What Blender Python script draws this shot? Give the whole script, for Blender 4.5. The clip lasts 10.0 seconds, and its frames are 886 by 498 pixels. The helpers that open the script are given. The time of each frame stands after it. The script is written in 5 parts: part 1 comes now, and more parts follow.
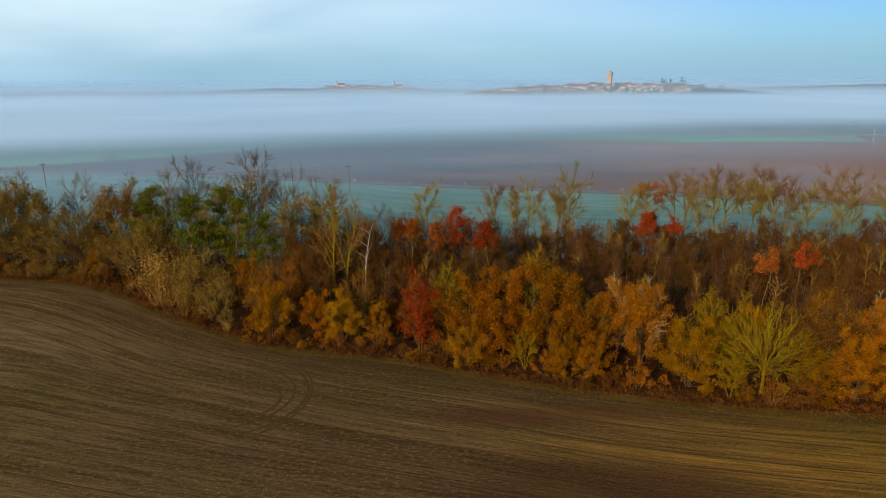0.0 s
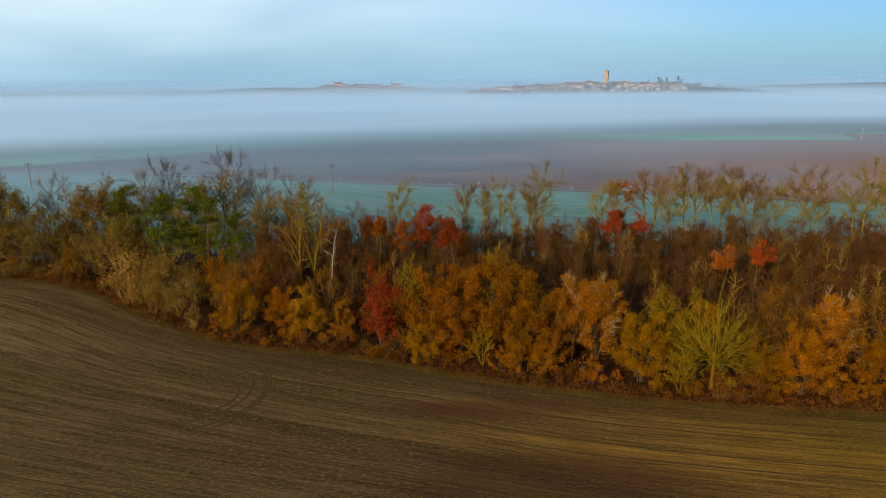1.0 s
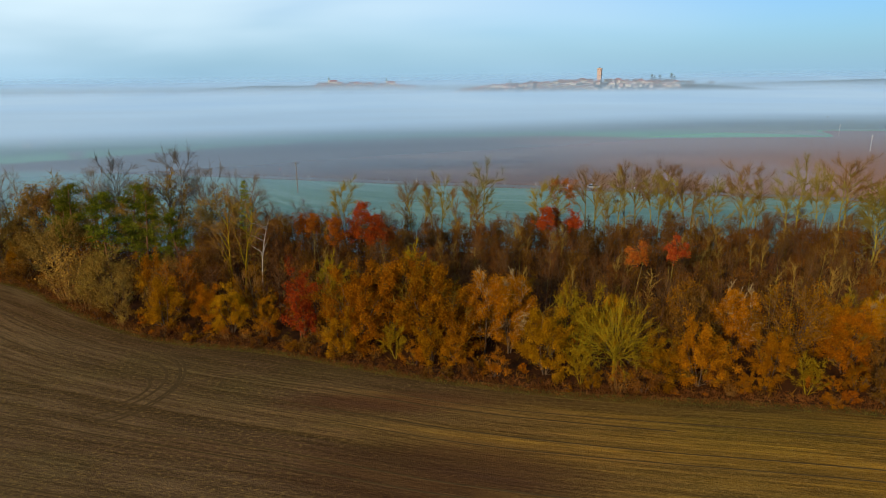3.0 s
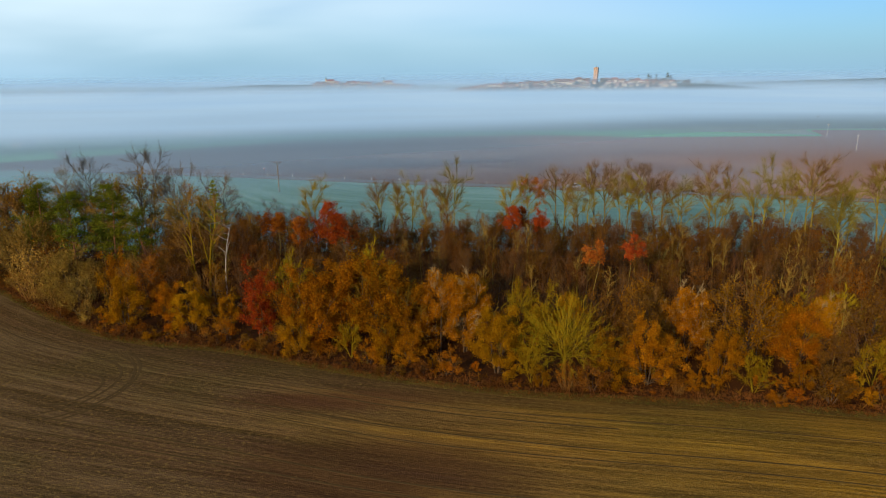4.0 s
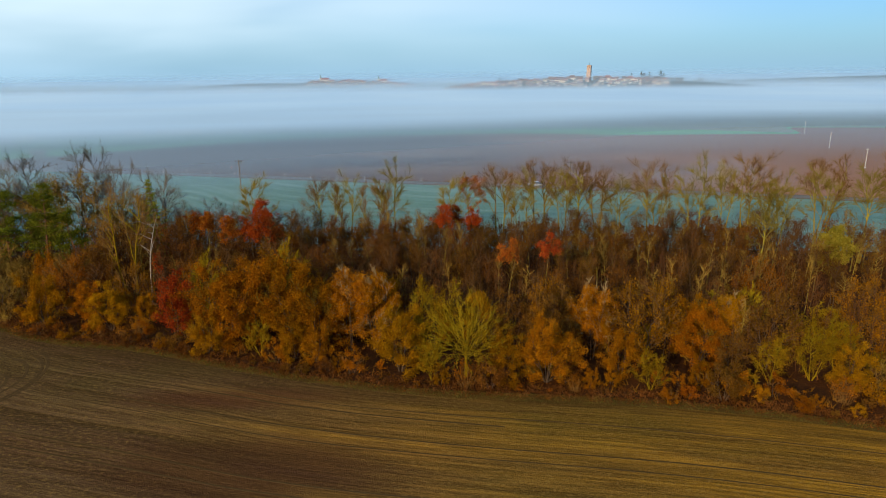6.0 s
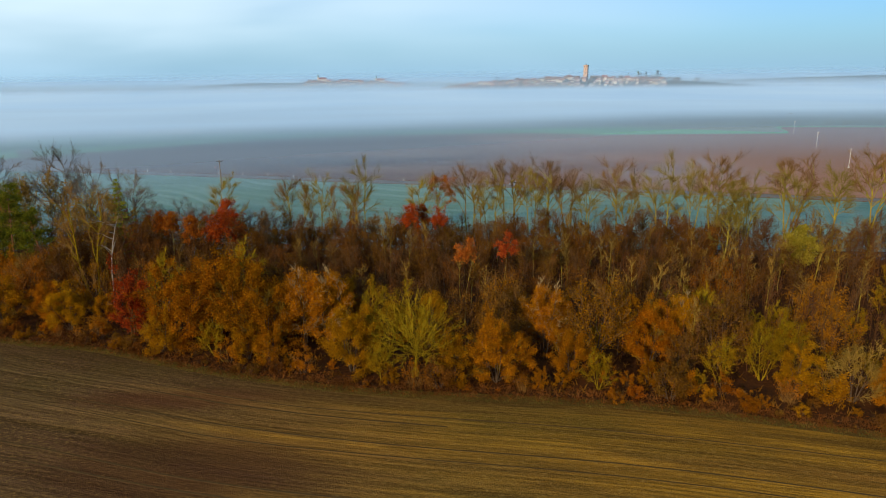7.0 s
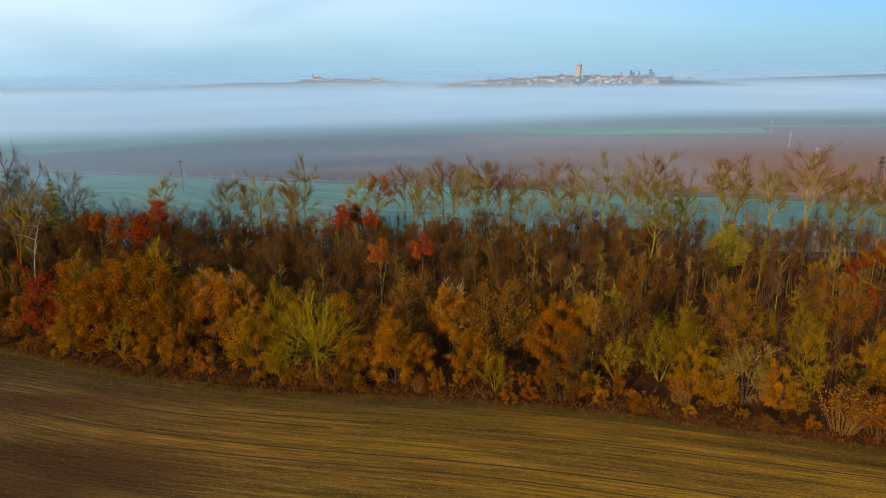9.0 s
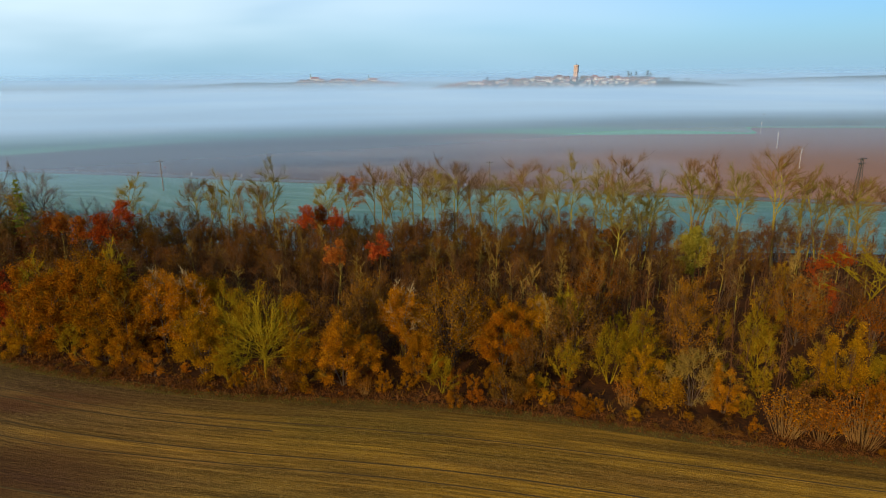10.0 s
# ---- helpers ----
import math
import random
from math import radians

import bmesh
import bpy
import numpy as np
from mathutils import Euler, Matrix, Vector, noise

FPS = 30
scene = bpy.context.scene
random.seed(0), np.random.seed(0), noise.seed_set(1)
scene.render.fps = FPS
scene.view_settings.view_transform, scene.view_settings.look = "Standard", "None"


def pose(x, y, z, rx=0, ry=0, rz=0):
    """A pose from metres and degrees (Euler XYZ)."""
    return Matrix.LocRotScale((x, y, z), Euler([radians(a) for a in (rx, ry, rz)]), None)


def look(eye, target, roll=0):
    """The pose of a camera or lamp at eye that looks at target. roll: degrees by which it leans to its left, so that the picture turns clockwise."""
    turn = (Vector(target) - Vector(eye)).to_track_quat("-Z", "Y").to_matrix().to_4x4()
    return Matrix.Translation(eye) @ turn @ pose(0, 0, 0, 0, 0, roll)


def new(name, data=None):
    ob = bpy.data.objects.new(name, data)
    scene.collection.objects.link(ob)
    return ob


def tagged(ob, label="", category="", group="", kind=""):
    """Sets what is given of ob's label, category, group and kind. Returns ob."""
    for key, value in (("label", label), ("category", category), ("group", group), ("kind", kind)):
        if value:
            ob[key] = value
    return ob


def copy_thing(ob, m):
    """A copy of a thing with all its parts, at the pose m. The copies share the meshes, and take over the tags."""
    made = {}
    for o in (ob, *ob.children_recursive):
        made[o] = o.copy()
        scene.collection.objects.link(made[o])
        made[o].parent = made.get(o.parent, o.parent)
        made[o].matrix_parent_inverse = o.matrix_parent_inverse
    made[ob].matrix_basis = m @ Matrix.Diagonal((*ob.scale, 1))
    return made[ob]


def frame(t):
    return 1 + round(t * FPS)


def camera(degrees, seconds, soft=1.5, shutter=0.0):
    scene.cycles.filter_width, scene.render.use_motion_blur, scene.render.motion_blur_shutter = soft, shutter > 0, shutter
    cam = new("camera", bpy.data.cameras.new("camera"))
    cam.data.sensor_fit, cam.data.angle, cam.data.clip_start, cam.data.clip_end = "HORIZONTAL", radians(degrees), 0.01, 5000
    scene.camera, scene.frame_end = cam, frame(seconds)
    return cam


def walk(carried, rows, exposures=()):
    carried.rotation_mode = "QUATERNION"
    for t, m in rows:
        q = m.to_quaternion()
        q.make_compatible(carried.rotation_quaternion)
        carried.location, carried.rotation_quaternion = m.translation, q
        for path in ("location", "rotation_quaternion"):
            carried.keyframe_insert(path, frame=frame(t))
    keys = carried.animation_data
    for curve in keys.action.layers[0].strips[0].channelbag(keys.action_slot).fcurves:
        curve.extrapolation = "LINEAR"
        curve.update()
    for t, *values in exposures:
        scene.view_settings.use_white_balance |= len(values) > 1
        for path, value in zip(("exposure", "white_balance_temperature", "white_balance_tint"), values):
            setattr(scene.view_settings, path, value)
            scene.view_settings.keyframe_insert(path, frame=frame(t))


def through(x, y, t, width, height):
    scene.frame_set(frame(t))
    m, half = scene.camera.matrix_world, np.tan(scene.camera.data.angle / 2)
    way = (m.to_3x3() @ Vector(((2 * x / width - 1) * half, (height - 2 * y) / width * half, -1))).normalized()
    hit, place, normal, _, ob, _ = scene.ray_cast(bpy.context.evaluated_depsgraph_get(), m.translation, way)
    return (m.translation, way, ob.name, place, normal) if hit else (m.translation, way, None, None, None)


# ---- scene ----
cam = camera(70.0, 10.0, soft=1.05)
PATH = [
    (0, (0.403, -0.266, 33.343), (0.364, 1.667, 32.831), -0.4),
    (0.5, (2.869, -0.809, 33.378), (2.832, 1.124, 32.864), -0.5),
    (1, (5.361, -1.306, 33.422), (5.325, 0.626, 32.907), -0.5),
    (1.5, (7.907, -1.752, 33.451), (7.872, 0.179, 32.934), -0.6),
    (2, (10.505, -2.079, 33.458), (10.471, -0.147, 32.94), -0.6),
    (2.5, (13.156, -2.329, 33.505), (13.123, -0.398, 32.985), -0.6),
    (4, (21.257, -2.793, 33.49), (21.229, -0.863, 32.966), -0.6),
    (4.5, (23.997, -2.852, 33.486), (23.97, -0.922, 32.961), -0.6),
    (5, (26.784, -2.877, 33.474), (26.758, -0.948, 32.947), -0.7),
    (5.5, (29.53, -2.829, 33.436), (29.507, -0.901, 32.907), -0.7),
    (5.7, (30.643, -2.804, 33.427), (30.62, -0.876, 32.898), -0.7),
    (7, (37.923, -2.612, 33.313), (37.902, -0.684, 32.783), -0.7),
    (7.5, (40.68, -2.506, 33.29), (40.661, -0.578, 32.759), -0.7),
    (8, (43.452, -2.534, 33.301), (43.435, -0.606, 32.77), -0.7),
    (8.5, (46.237, -2.499, 33.313), (46.221, -0.571, 32.781), -0.7),
    (9, (49.031, -2.403, 33.319), (49.016, -0.475, 32.787), -0.7),
    (9.5, (51.867, -2.163, 33.296), (51.852, -0.235, 32.764), -0.6),
    (10, (54.669, -1.87, 33.236), (54.656, 0.058, 32.705), -0.6),
]
walk(cam, [(t, look(eye, target, roll)) for t, eye, target, roll in PATH], [(0, -0.11), (1.5, -0.1), (4, -0.04), (7, 0.0), (10, 0.0)])

# ---- world, sun ----
SUN_AZ, SUN_EL = radians(212), radians(17)
world = bpy.data.worlds.new("sky")
scene.world = world
world.use_nodes = True
wt = world.node_tree
for n in list(wt.nodes):
    wt.nodes.remove(n)


def wnode(kind, **inputs):
    n = wt.nodes.new(kind)
    for k, v in inputs.items():
        n.inputs[k.replace("_", " ")].default_value = v
    return n


sky = wt.nodes.new("ShaderNodeTexSky")
sky.sky_type = "NISHITA"
sky.sun_disc = False
sky.sun_elevation, sky.sun_rotation = SUN_EL, SUN_AZ
sky.altitude, sky.air_density, sky.dust_density, sky.ozone_density = 300, 1.0, 1.2, 2.0
tc = wt.nodes.new("ShaderNodeTexCoord")
mp = wt.nodes.new("ShaderNodeMapping")
mp.inputs["Scale"].default_value = (1.0, 1.0, 4.6)
mp.inputs["Rotation"].default_value = (0.02, -0.05, 0.3)
wt.links.new(tc.outputs["Generated"], mp.inputs["Vector"])
cn = wnode("ShaderNodeTexNoise", Scale=1.8, Detail=3.0, Roughness=0.45, Distortion=0.3)
wt.links.new(mp.outputs["Vector"], cn.inputs["Vector"])
cr = wt.nodes.new("ShaderNodeMapRange")
cr.interpolation_type = "SMOOTHSTEP"
cr.inputs["From Min"].default_value, cr.inputs["From Max"].default_value = 0.04, 0.82
cr.inputs["To Max"].default_value = 0.7
wt.links.new(cn.outputs["Fac"], cr.inputs["Value"])
cm = wt.nodes.new("ShaderNodeMix")
cm.data_type = "RGBA"
tint = wt.nodes.new("ShaderNodeMix")
tint.data_type, tint.blend_type = "RGBA", "MULTIPLY"
tint.inputs[0].default_value = 1.0
tint.inputs[7].default_value = (0.56, 0.98, 1.48, 1)
wt.links.new(sky.outputs["Color"], tint.inputs[6])
wt.links.new(tint.outputs[2], cm.inputs[6])
cm.inputs[7].default_value = (7.8, 10.0, 11.3, 1)
sx = wt.nodes.new("ShaderNodeSeparateXYZ")
wt.links.new(tc.outputs["Generated"], sx.inputs["Vector"])
cover = wt.nodes.new("ShaderNodeMapRange")
for k, v in (("From Min", 0.55), ("From Max", -0.6), ("To Min", 0.2), ("To Max", 1.85)):
    cover.inputs[k].default_value = v
wt.links.new(sx.outputs["X"], cover.inputs["Value"])
both = wt.nodes.new("ShaderNodeMath")
both.operation = "MULTIPLY"
wt.links.new(cr.outputs["Result"], both.inputs[0])
wt.links.new(cover.outputs["Result"], both.inputs[1])
wt.links.new(both.outputs[0], cm.inputs[0])
low = wt.nodes.new("ShaderNodeMapRange")
low.interpolation_type = "SMOOTHSTEP"
for k, v in (("From Min", -0.02), ("From Max", 0.10), ("To Min", 0.85), ("To Max", 0.0)):
    low.inputs[k].default_value = v
wt.links.new(sx.outputs["Z"], low.inputs["Value"])
hz = wt.nodes.new("ShaderNodeMix")
hz.data_type = "RGBA"
hz.inputs[7].default_value = (3.6, 6.4, 8.8, 1)
wt.links.new(low.outputs["Result"], hz.inputs[0])
wt.links.new(cm.outputs[2], hz.inputs[6])
bg = wt.nodes.new("ShaderNodeBackground")
bg.inputs["Strength"].default_value = 0.096
wt.links.new(hz.outputs[2], bg.inputs["Color"])
wo = wt.nodes.new("ShaderNodeOutputWorld")
wt.links.new(bg.outputs["Background"], wo.inputs["Surface"])

sun = new("sun", bpy.data.lights.new("sun", "SUN"))
sun.data.energy, sun.data.angle, sun.data.color = 4.0, radians(1.5), (1.0, 0.72, 0.40)
sun_dir = Vector((math.sin(SUN_AZ) * math.cos(SUN_EL), math.cos(SUN_AZ) * math.cos(SUN_EL), math.sin(SUN_EL)))
sun.rotation_euler = sun_dir.to_track_quat("Z", "Y").to_euler()
scene.view_settings.exposure = 0.0


# ---- materials ----
class Nodes:
    """A node material with short helpers."""

    def __init__(self, name):
        self.mat = bpy.data.materials.new(name)
        self.mat.use_nodes = True
        self.t = self.mat.node_tree
        for n in list(self.t.nodes):
            self.t.nodes.remove(n)

    def add(self, kind, **inputs):
        n = self.t.nodes.new(kind)
        for k, v in inputs.items():
            self.put(n.inputs[k.replace("_", " ")], v)
        return n

    def put(self, socket, v):
        if isinstance(v, bpy.types.NodeSocket):
            self.t.links.new(v, socket)
        elif isinstance(v, (tuple, list)) and len(v) == 3 and socket.type == "RGBA":
            socket.default_value = (*v, 1)
        else:
            socket.default_value = v

    def noise(self, vector, scale, detail=4.0, rough=0.55):
        return self.add("ShaderNodeTexNoise", Vector=vector, Scale=scale, Detail=detail, Roughness=rough).outputs["Fac"]

    def span(self, v, a, b, c=0.0, d=1.0, soft=False):
        n = self.add("ShaderNodeMapRange", Value=v)
        n.interpolation_type = "SMOOTHSTEP" if soft else "LINEAR"
        for k, x in (("From Min", a), ("From Max", b), ("To Min", c), ("To Max", d)):
            self.put(n.inputs[k], x)
        return n.outputs["Result"]

    def mix(self, fac, a, b, blend="MIX"):
        n = self.add("ShaderNodeMix")
        n.data_type, n.blend_type = "RGBA", blend
        self.put(n.inputs[0], fac)
        self.put(n.inputs[6], a)
        self.put(n.inputs[7], b)
        return n.outputs[2]

    def math(self, op, a, b=0.0):
        n = self.add("ShaderNodeMath")
        n.operation = op
        self.put(n.inputs[0], a)
        self.put(n.inputs[1], b)
        return n.outputs[0]

    def rows(self):
        n = self.add("ShaderNodeUVMap")
        n.uv_map = "rows"
        return n.outputs["UV"]

    def scaled(self, vector, s):
        return self.add("ShaderNodeMapping", Vector=vector, Scale=s).outputs["Vector"]

    def position(self):
        return self.add("ShaderNodeNewGeometry").outputs["Position"]

    def bump(self, height, strength, distance):
        return self.add("ShaderNodeBump", Height=height, Strength=strength, Distance=distance).outputs["Normal"]

    def done(self, color, rough=0.9, normal=None, spec=0.2, metal=0.0):
        b = self.add("ShaderNodeBsdfPrincipled", Base_Color=color, Roughness=rough, Metallic=metal)
        b.inputs["Specular IOR Level"].default_value = spec
        if normal:
            self.t.links.new(normal, b.inputs["Normal"])
        self.out(b.outputs[0])
        return self.mat

    def out(self, shader):
        o = self.add("ShaderNodeOutputMaterial")
        self.t.links.new(shader, o.inputs["Surface"])


def plain(name, a, b, scale=3.0, rough=0.85, metal=0.0, spec=0.3):
    n = Nodes(name)
    p = n.add("ShaderNodeTexCoord").outputs["Object"]
    f = n.noise(p, scale)
    g = n.noise(p, scale * 9, 3)
    c = n.mix(n.span(f, 0.35, 0.65), a, b)
    c = n.mix(n.span(g, 0.3, 0.7, 0.0, 0.35), c, tuple(x * 0.6 for x in a))
    return n.done(c, rough, n.bump(g, 0.3, 0.01), spec, metal)


def bark(name, a, b, moss=None):
    n = Nodes(name)
    p = n.add("ShaderNodeTexCoord").outputs["Object"]
    f = n.noise(n.scaled(p, (1, 1, 0.35)), 5.0, 5)
    c = n.mix(n.span(f, 0.35, 0.65), a, b)
    if moss:
        m = n.noise(p, 0.9, 4)
        c = n.mix(n.span(m, 0.38, 0.62), c, moss)
    r = n.add("ShaderNodeObjectInfo").outputs["Random"]
    c = n.mix(n.span(r, 0, 1, 0.0, 0.4), c, tuple(x * 0.55 for x in a))
    return n.done(c, 0.95, n.bump(f, 0.6, 0.03), 0.03)


def leafage(name, colours, through=0.3):
    """Leaves: each takes its own tone between three colours; each plant is a little lighter or darker."""
    n = Nodes(name)
    r = n.add("ShaderNodeNewGeometry").outputs["Random Per Island"]
    ramp = n.add("ShaderNodeValToRGB", Fac=r)
    e = ramp.color_ramp.elements
    e[0].color, e[1].color = (*colours[0], 1), (*colours[2], 1)
    m = e.new(0.5)
    m.color = (*colours[1], 1)
    p = n.add("ShaderNodeTexCoord").outputs["Object"]
    f = n.noise(p, 0.45, 3)
    c = n.mix(n.span(f, 0.35, 0.65, 0.0, 0.65), ramp.outputs["Color"], tuple(x * 0.4 for x in colours[0]))
    o = n.add("ShaderNodeObjectInfo").outputs["Random"]
    hsv = n.add("ShaderNodeHueSaturation", Color=c)
    n.put(hsv.inputs["Value"], n.span(o, 0, 1, 0.7, 1.25))
    n.put(hsv.inputs["Hue"], n.span(n.math("FRACT", n.math("MULTIPLY", o, 7.3)), 0, 1, 0.485, 0.512))
    d = n.add("ShaderNodeBsdfDiffuse", Color=hsv.outputs["Color"])
    t = n.add("ShaderNodeBsdfTranslucent", Color=hsv.outputs["Color"])
    mx = n.add("ShaderNodeMixShader", Fac=through)
    n.t.links.new(d.outputs[0], mx.inputs[1])
    n.t.links.new(t.outputs[0], mx.inputs[2])
    n.out(mx.outputs[0])
    return n.mat


def field_soil():
    """Drilled field: rows that run with the field's edge, dark and worn patches, stubble, a green haze of seedlings,
    and light and shade put into the colour.
    """
    n = Nodes("drilled_soil")
    uv = n.rows()
    p = n.position()
    fine = n.noise(p, 8.0, 3, 0.75)
    speck = n.noise(n.scaled(p, (0.7, 1.3, 1)), 2.6, 4, 0.75)
    rows = n.noise(n.scaled(uv, (0.03, 1.3, 1)), 1.0, 6, 0.65)
    lines = n.noise(n.scaled(uv, (0.012, 0.55, 1)), 1.0, 3, 0.5)
    bands = n.noise(n.scaled(uv, (0.008, 0.13, 1)), 1.0, 4, 0.6)
    patch = n.noise(n.scaled(p, (0.7, 1.3, 1)), 0.045, 4)
    redden = n.noise(n.scaled(uv, (0.012, 0.07, 1)), 1.3, 3)
    c = n.mix(n.span(bands, 0.36, 0.64), (0.115, 0.063, 0.029), (0.26, 0.150, 0.064))
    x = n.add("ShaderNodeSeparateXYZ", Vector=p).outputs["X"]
    # golden to the east: stubble tone with warm sunlight put into the colour
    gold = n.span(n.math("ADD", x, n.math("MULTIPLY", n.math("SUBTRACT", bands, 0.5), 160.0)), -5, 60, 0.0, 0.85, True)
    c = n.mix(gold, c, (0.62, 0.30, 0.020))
    # paler to the west: mist and light put into the soil colour
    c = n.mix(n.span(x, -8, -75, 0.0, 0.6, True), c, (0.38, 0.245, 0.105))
    c = n.mix(n.span(redden, 0.50, 0.68, 0.0, 0.7), c, (0.15, 0.060, 0.026))
    c = n.mix(n.span(patch, 0.50, 0.70, 0.0, 0.55), c, (0.12, 0.115, 0.018))
    c = n.mix(n.span(lines, 0.36, 0.50, 0.5, 0.0), c, (0.050, 0.028, 0.010))
    c = n.mix(n.span(rows, 0.38, 0.58, 0.5, 0.0), c, (0.05, 0.028, 0.010))
    drill = n.noise(n.scaled(uv, (0.16, 3.4, 1)), 1.0, 3, 0.6)
    c = n.mix(n.span(drill, 0.40, 0.56, 0.5, 0.0), c, (0.04, 0.023, 0.009))
    c = n.mix(n.span(speck, 0.50, 0.68, 0.0, 0.5), c, (0.46, 0.27, 0.065))
    c = n.mix(n.span(fine, 0.42, 0.54, 0.6, 0.0), c, (0.034, 0.020, 0.009))
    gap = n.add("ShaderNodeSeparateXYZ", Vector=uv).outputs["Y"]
    # the trees' shade, with some damp, painted into the soil along the edge
    edge_shade = n.span(n.math("ADD", gap, n.math("MULTIPLY", patch, 5.0)), 3.0, 9.5, 0.4, 0.0, True)
    c = n.mix(edge_shade, c, (0.055, 0.030, 0.010))
    # two broad patches, darker and redder than the rest
    for (hx0, hy0), (ra, rb), tone in (((14.5, 46.5), (15, 7.0), (0.060, 0.022, 0.012)), ((8.5, 58.6), (13, 2.6), (0.085, 0.030, 0.015))):
        d = n.add("ShaderNodeMapping", Vector=p, Location=(-hx0 / ra, -hy0 / rb, 0), Scale=(1 / ra, 1 / rb, 0)).outputs[0]
        d = n.add("ShaderNodeVectorMath", Vector=d)
        d.operation = "LENGTH"
        near = n.math("ADD", d.outputs["Value"], n.math("MULTIPLY", n.math("SUBTRACT", bands, 0.5), 1.6))
        c = n.mix(n.span(near, 0.35, 1.25, 0.62, 0.0, True), c, tone)
    h = n.math("ADD", n.math("ADD", rows, n.math("MULTIPLY", drill, 0.8)), n.math("ADD", fine, speck))
    return n.done(c, 1.0, n.bump(h, 1.0, 0.12), 0.0)


def frost_field():
    n = Nodes("frosted_crop")
    uv = n.rows()
    p = n.position()
    rows = n.noise(n.scaled(uv, (0.02, 0.35, 1)), 1.0, 4)
    patch = n.noise(p, 0.03, 4)
    fine = n.noise(p, 2.5, 4)
    c = n.mix(n.span(patch, 0.35, 0.65), (0.085, 0.19, 0.14), (0.135, 0.26, 0.205))
    c = n.mix(n.span(rows, 0.4, 0.62, 0.0, 0.5), c, (0.24, 0.36, 0.32))
    c = n.mix(n.span(fine, 0.4, 0.7, 0.0, 0.4), c, (0.07, 0.15, 0.09))
    return n.done(c, 0.9, n.bump(fine, 0.5, 0.08), 0.15)


def ploughed():
    n = Nodes("ploughed_earth")
    uv = n.rows()
    p = n.position()
    rows = n.noise(n.scaled(uv, (0.008, 0.18, 1)), 1.0, 4)
    patch = n.noise(n.scaled(p, (0.6, 1.4, 1)), 0.012, 4)
    fine = n.noise(p, 1.2, 4)
    c = n.mix(n.span(patch, 0.35, 0.65), (0.10, 0.056, 0.042), (0.15, 0.083, 0.056))
    c = n.mix(n.span(rows, 0.4, 0.62, 0.0, 0.5), c, (0.075, 0.052, 0.05))
    c = n.mix(n.span(fine, 0.4, 0.7, 0.0, 0.35), c, (0.05, 0.035, 0.03))
    x = n.add("ShaderNodeSeparateXYZ", Vector=p).outputs["X"]
    # lighter to the east: warm sun and lit mist put into the earth colour
    sun_tint = n.span(n.math("ADD", x, n.math("MULTIPLY", n.math("SUBTRACT", patch, 0.5), 300.0)), -30, 140, 0.0, 0.8, True)
    c = n.mix(sun_tint, c, (0.35, 0.18, 0.115))
    return n.done(c, 0.95, n.bump(fine, 0.6, 0.15), 0.1)


def two_tone(name, a, b, d, scale, bump=0.05):
    n = Nodes(name)
    p = n.position()
    f, g, k = n.noise(p, scale, 4), n.noise(p, scale * 12, 4), n.noise(p, scale * 60, 3)
    c = n.mix(n.span(f, 0.38, 0.62), a, b)
    c = n.mix(n.span(g, 0.42, 0.66, 0.0, 0.7), c, d)
    c = n.mix(n.span(k, 0.4, 0.6, 0.35, 0.0), c, tuple(x * 0.3 for x in a))
    return n.done(c, 0.97, n.bump(g, 0.6, bump), 0.02)


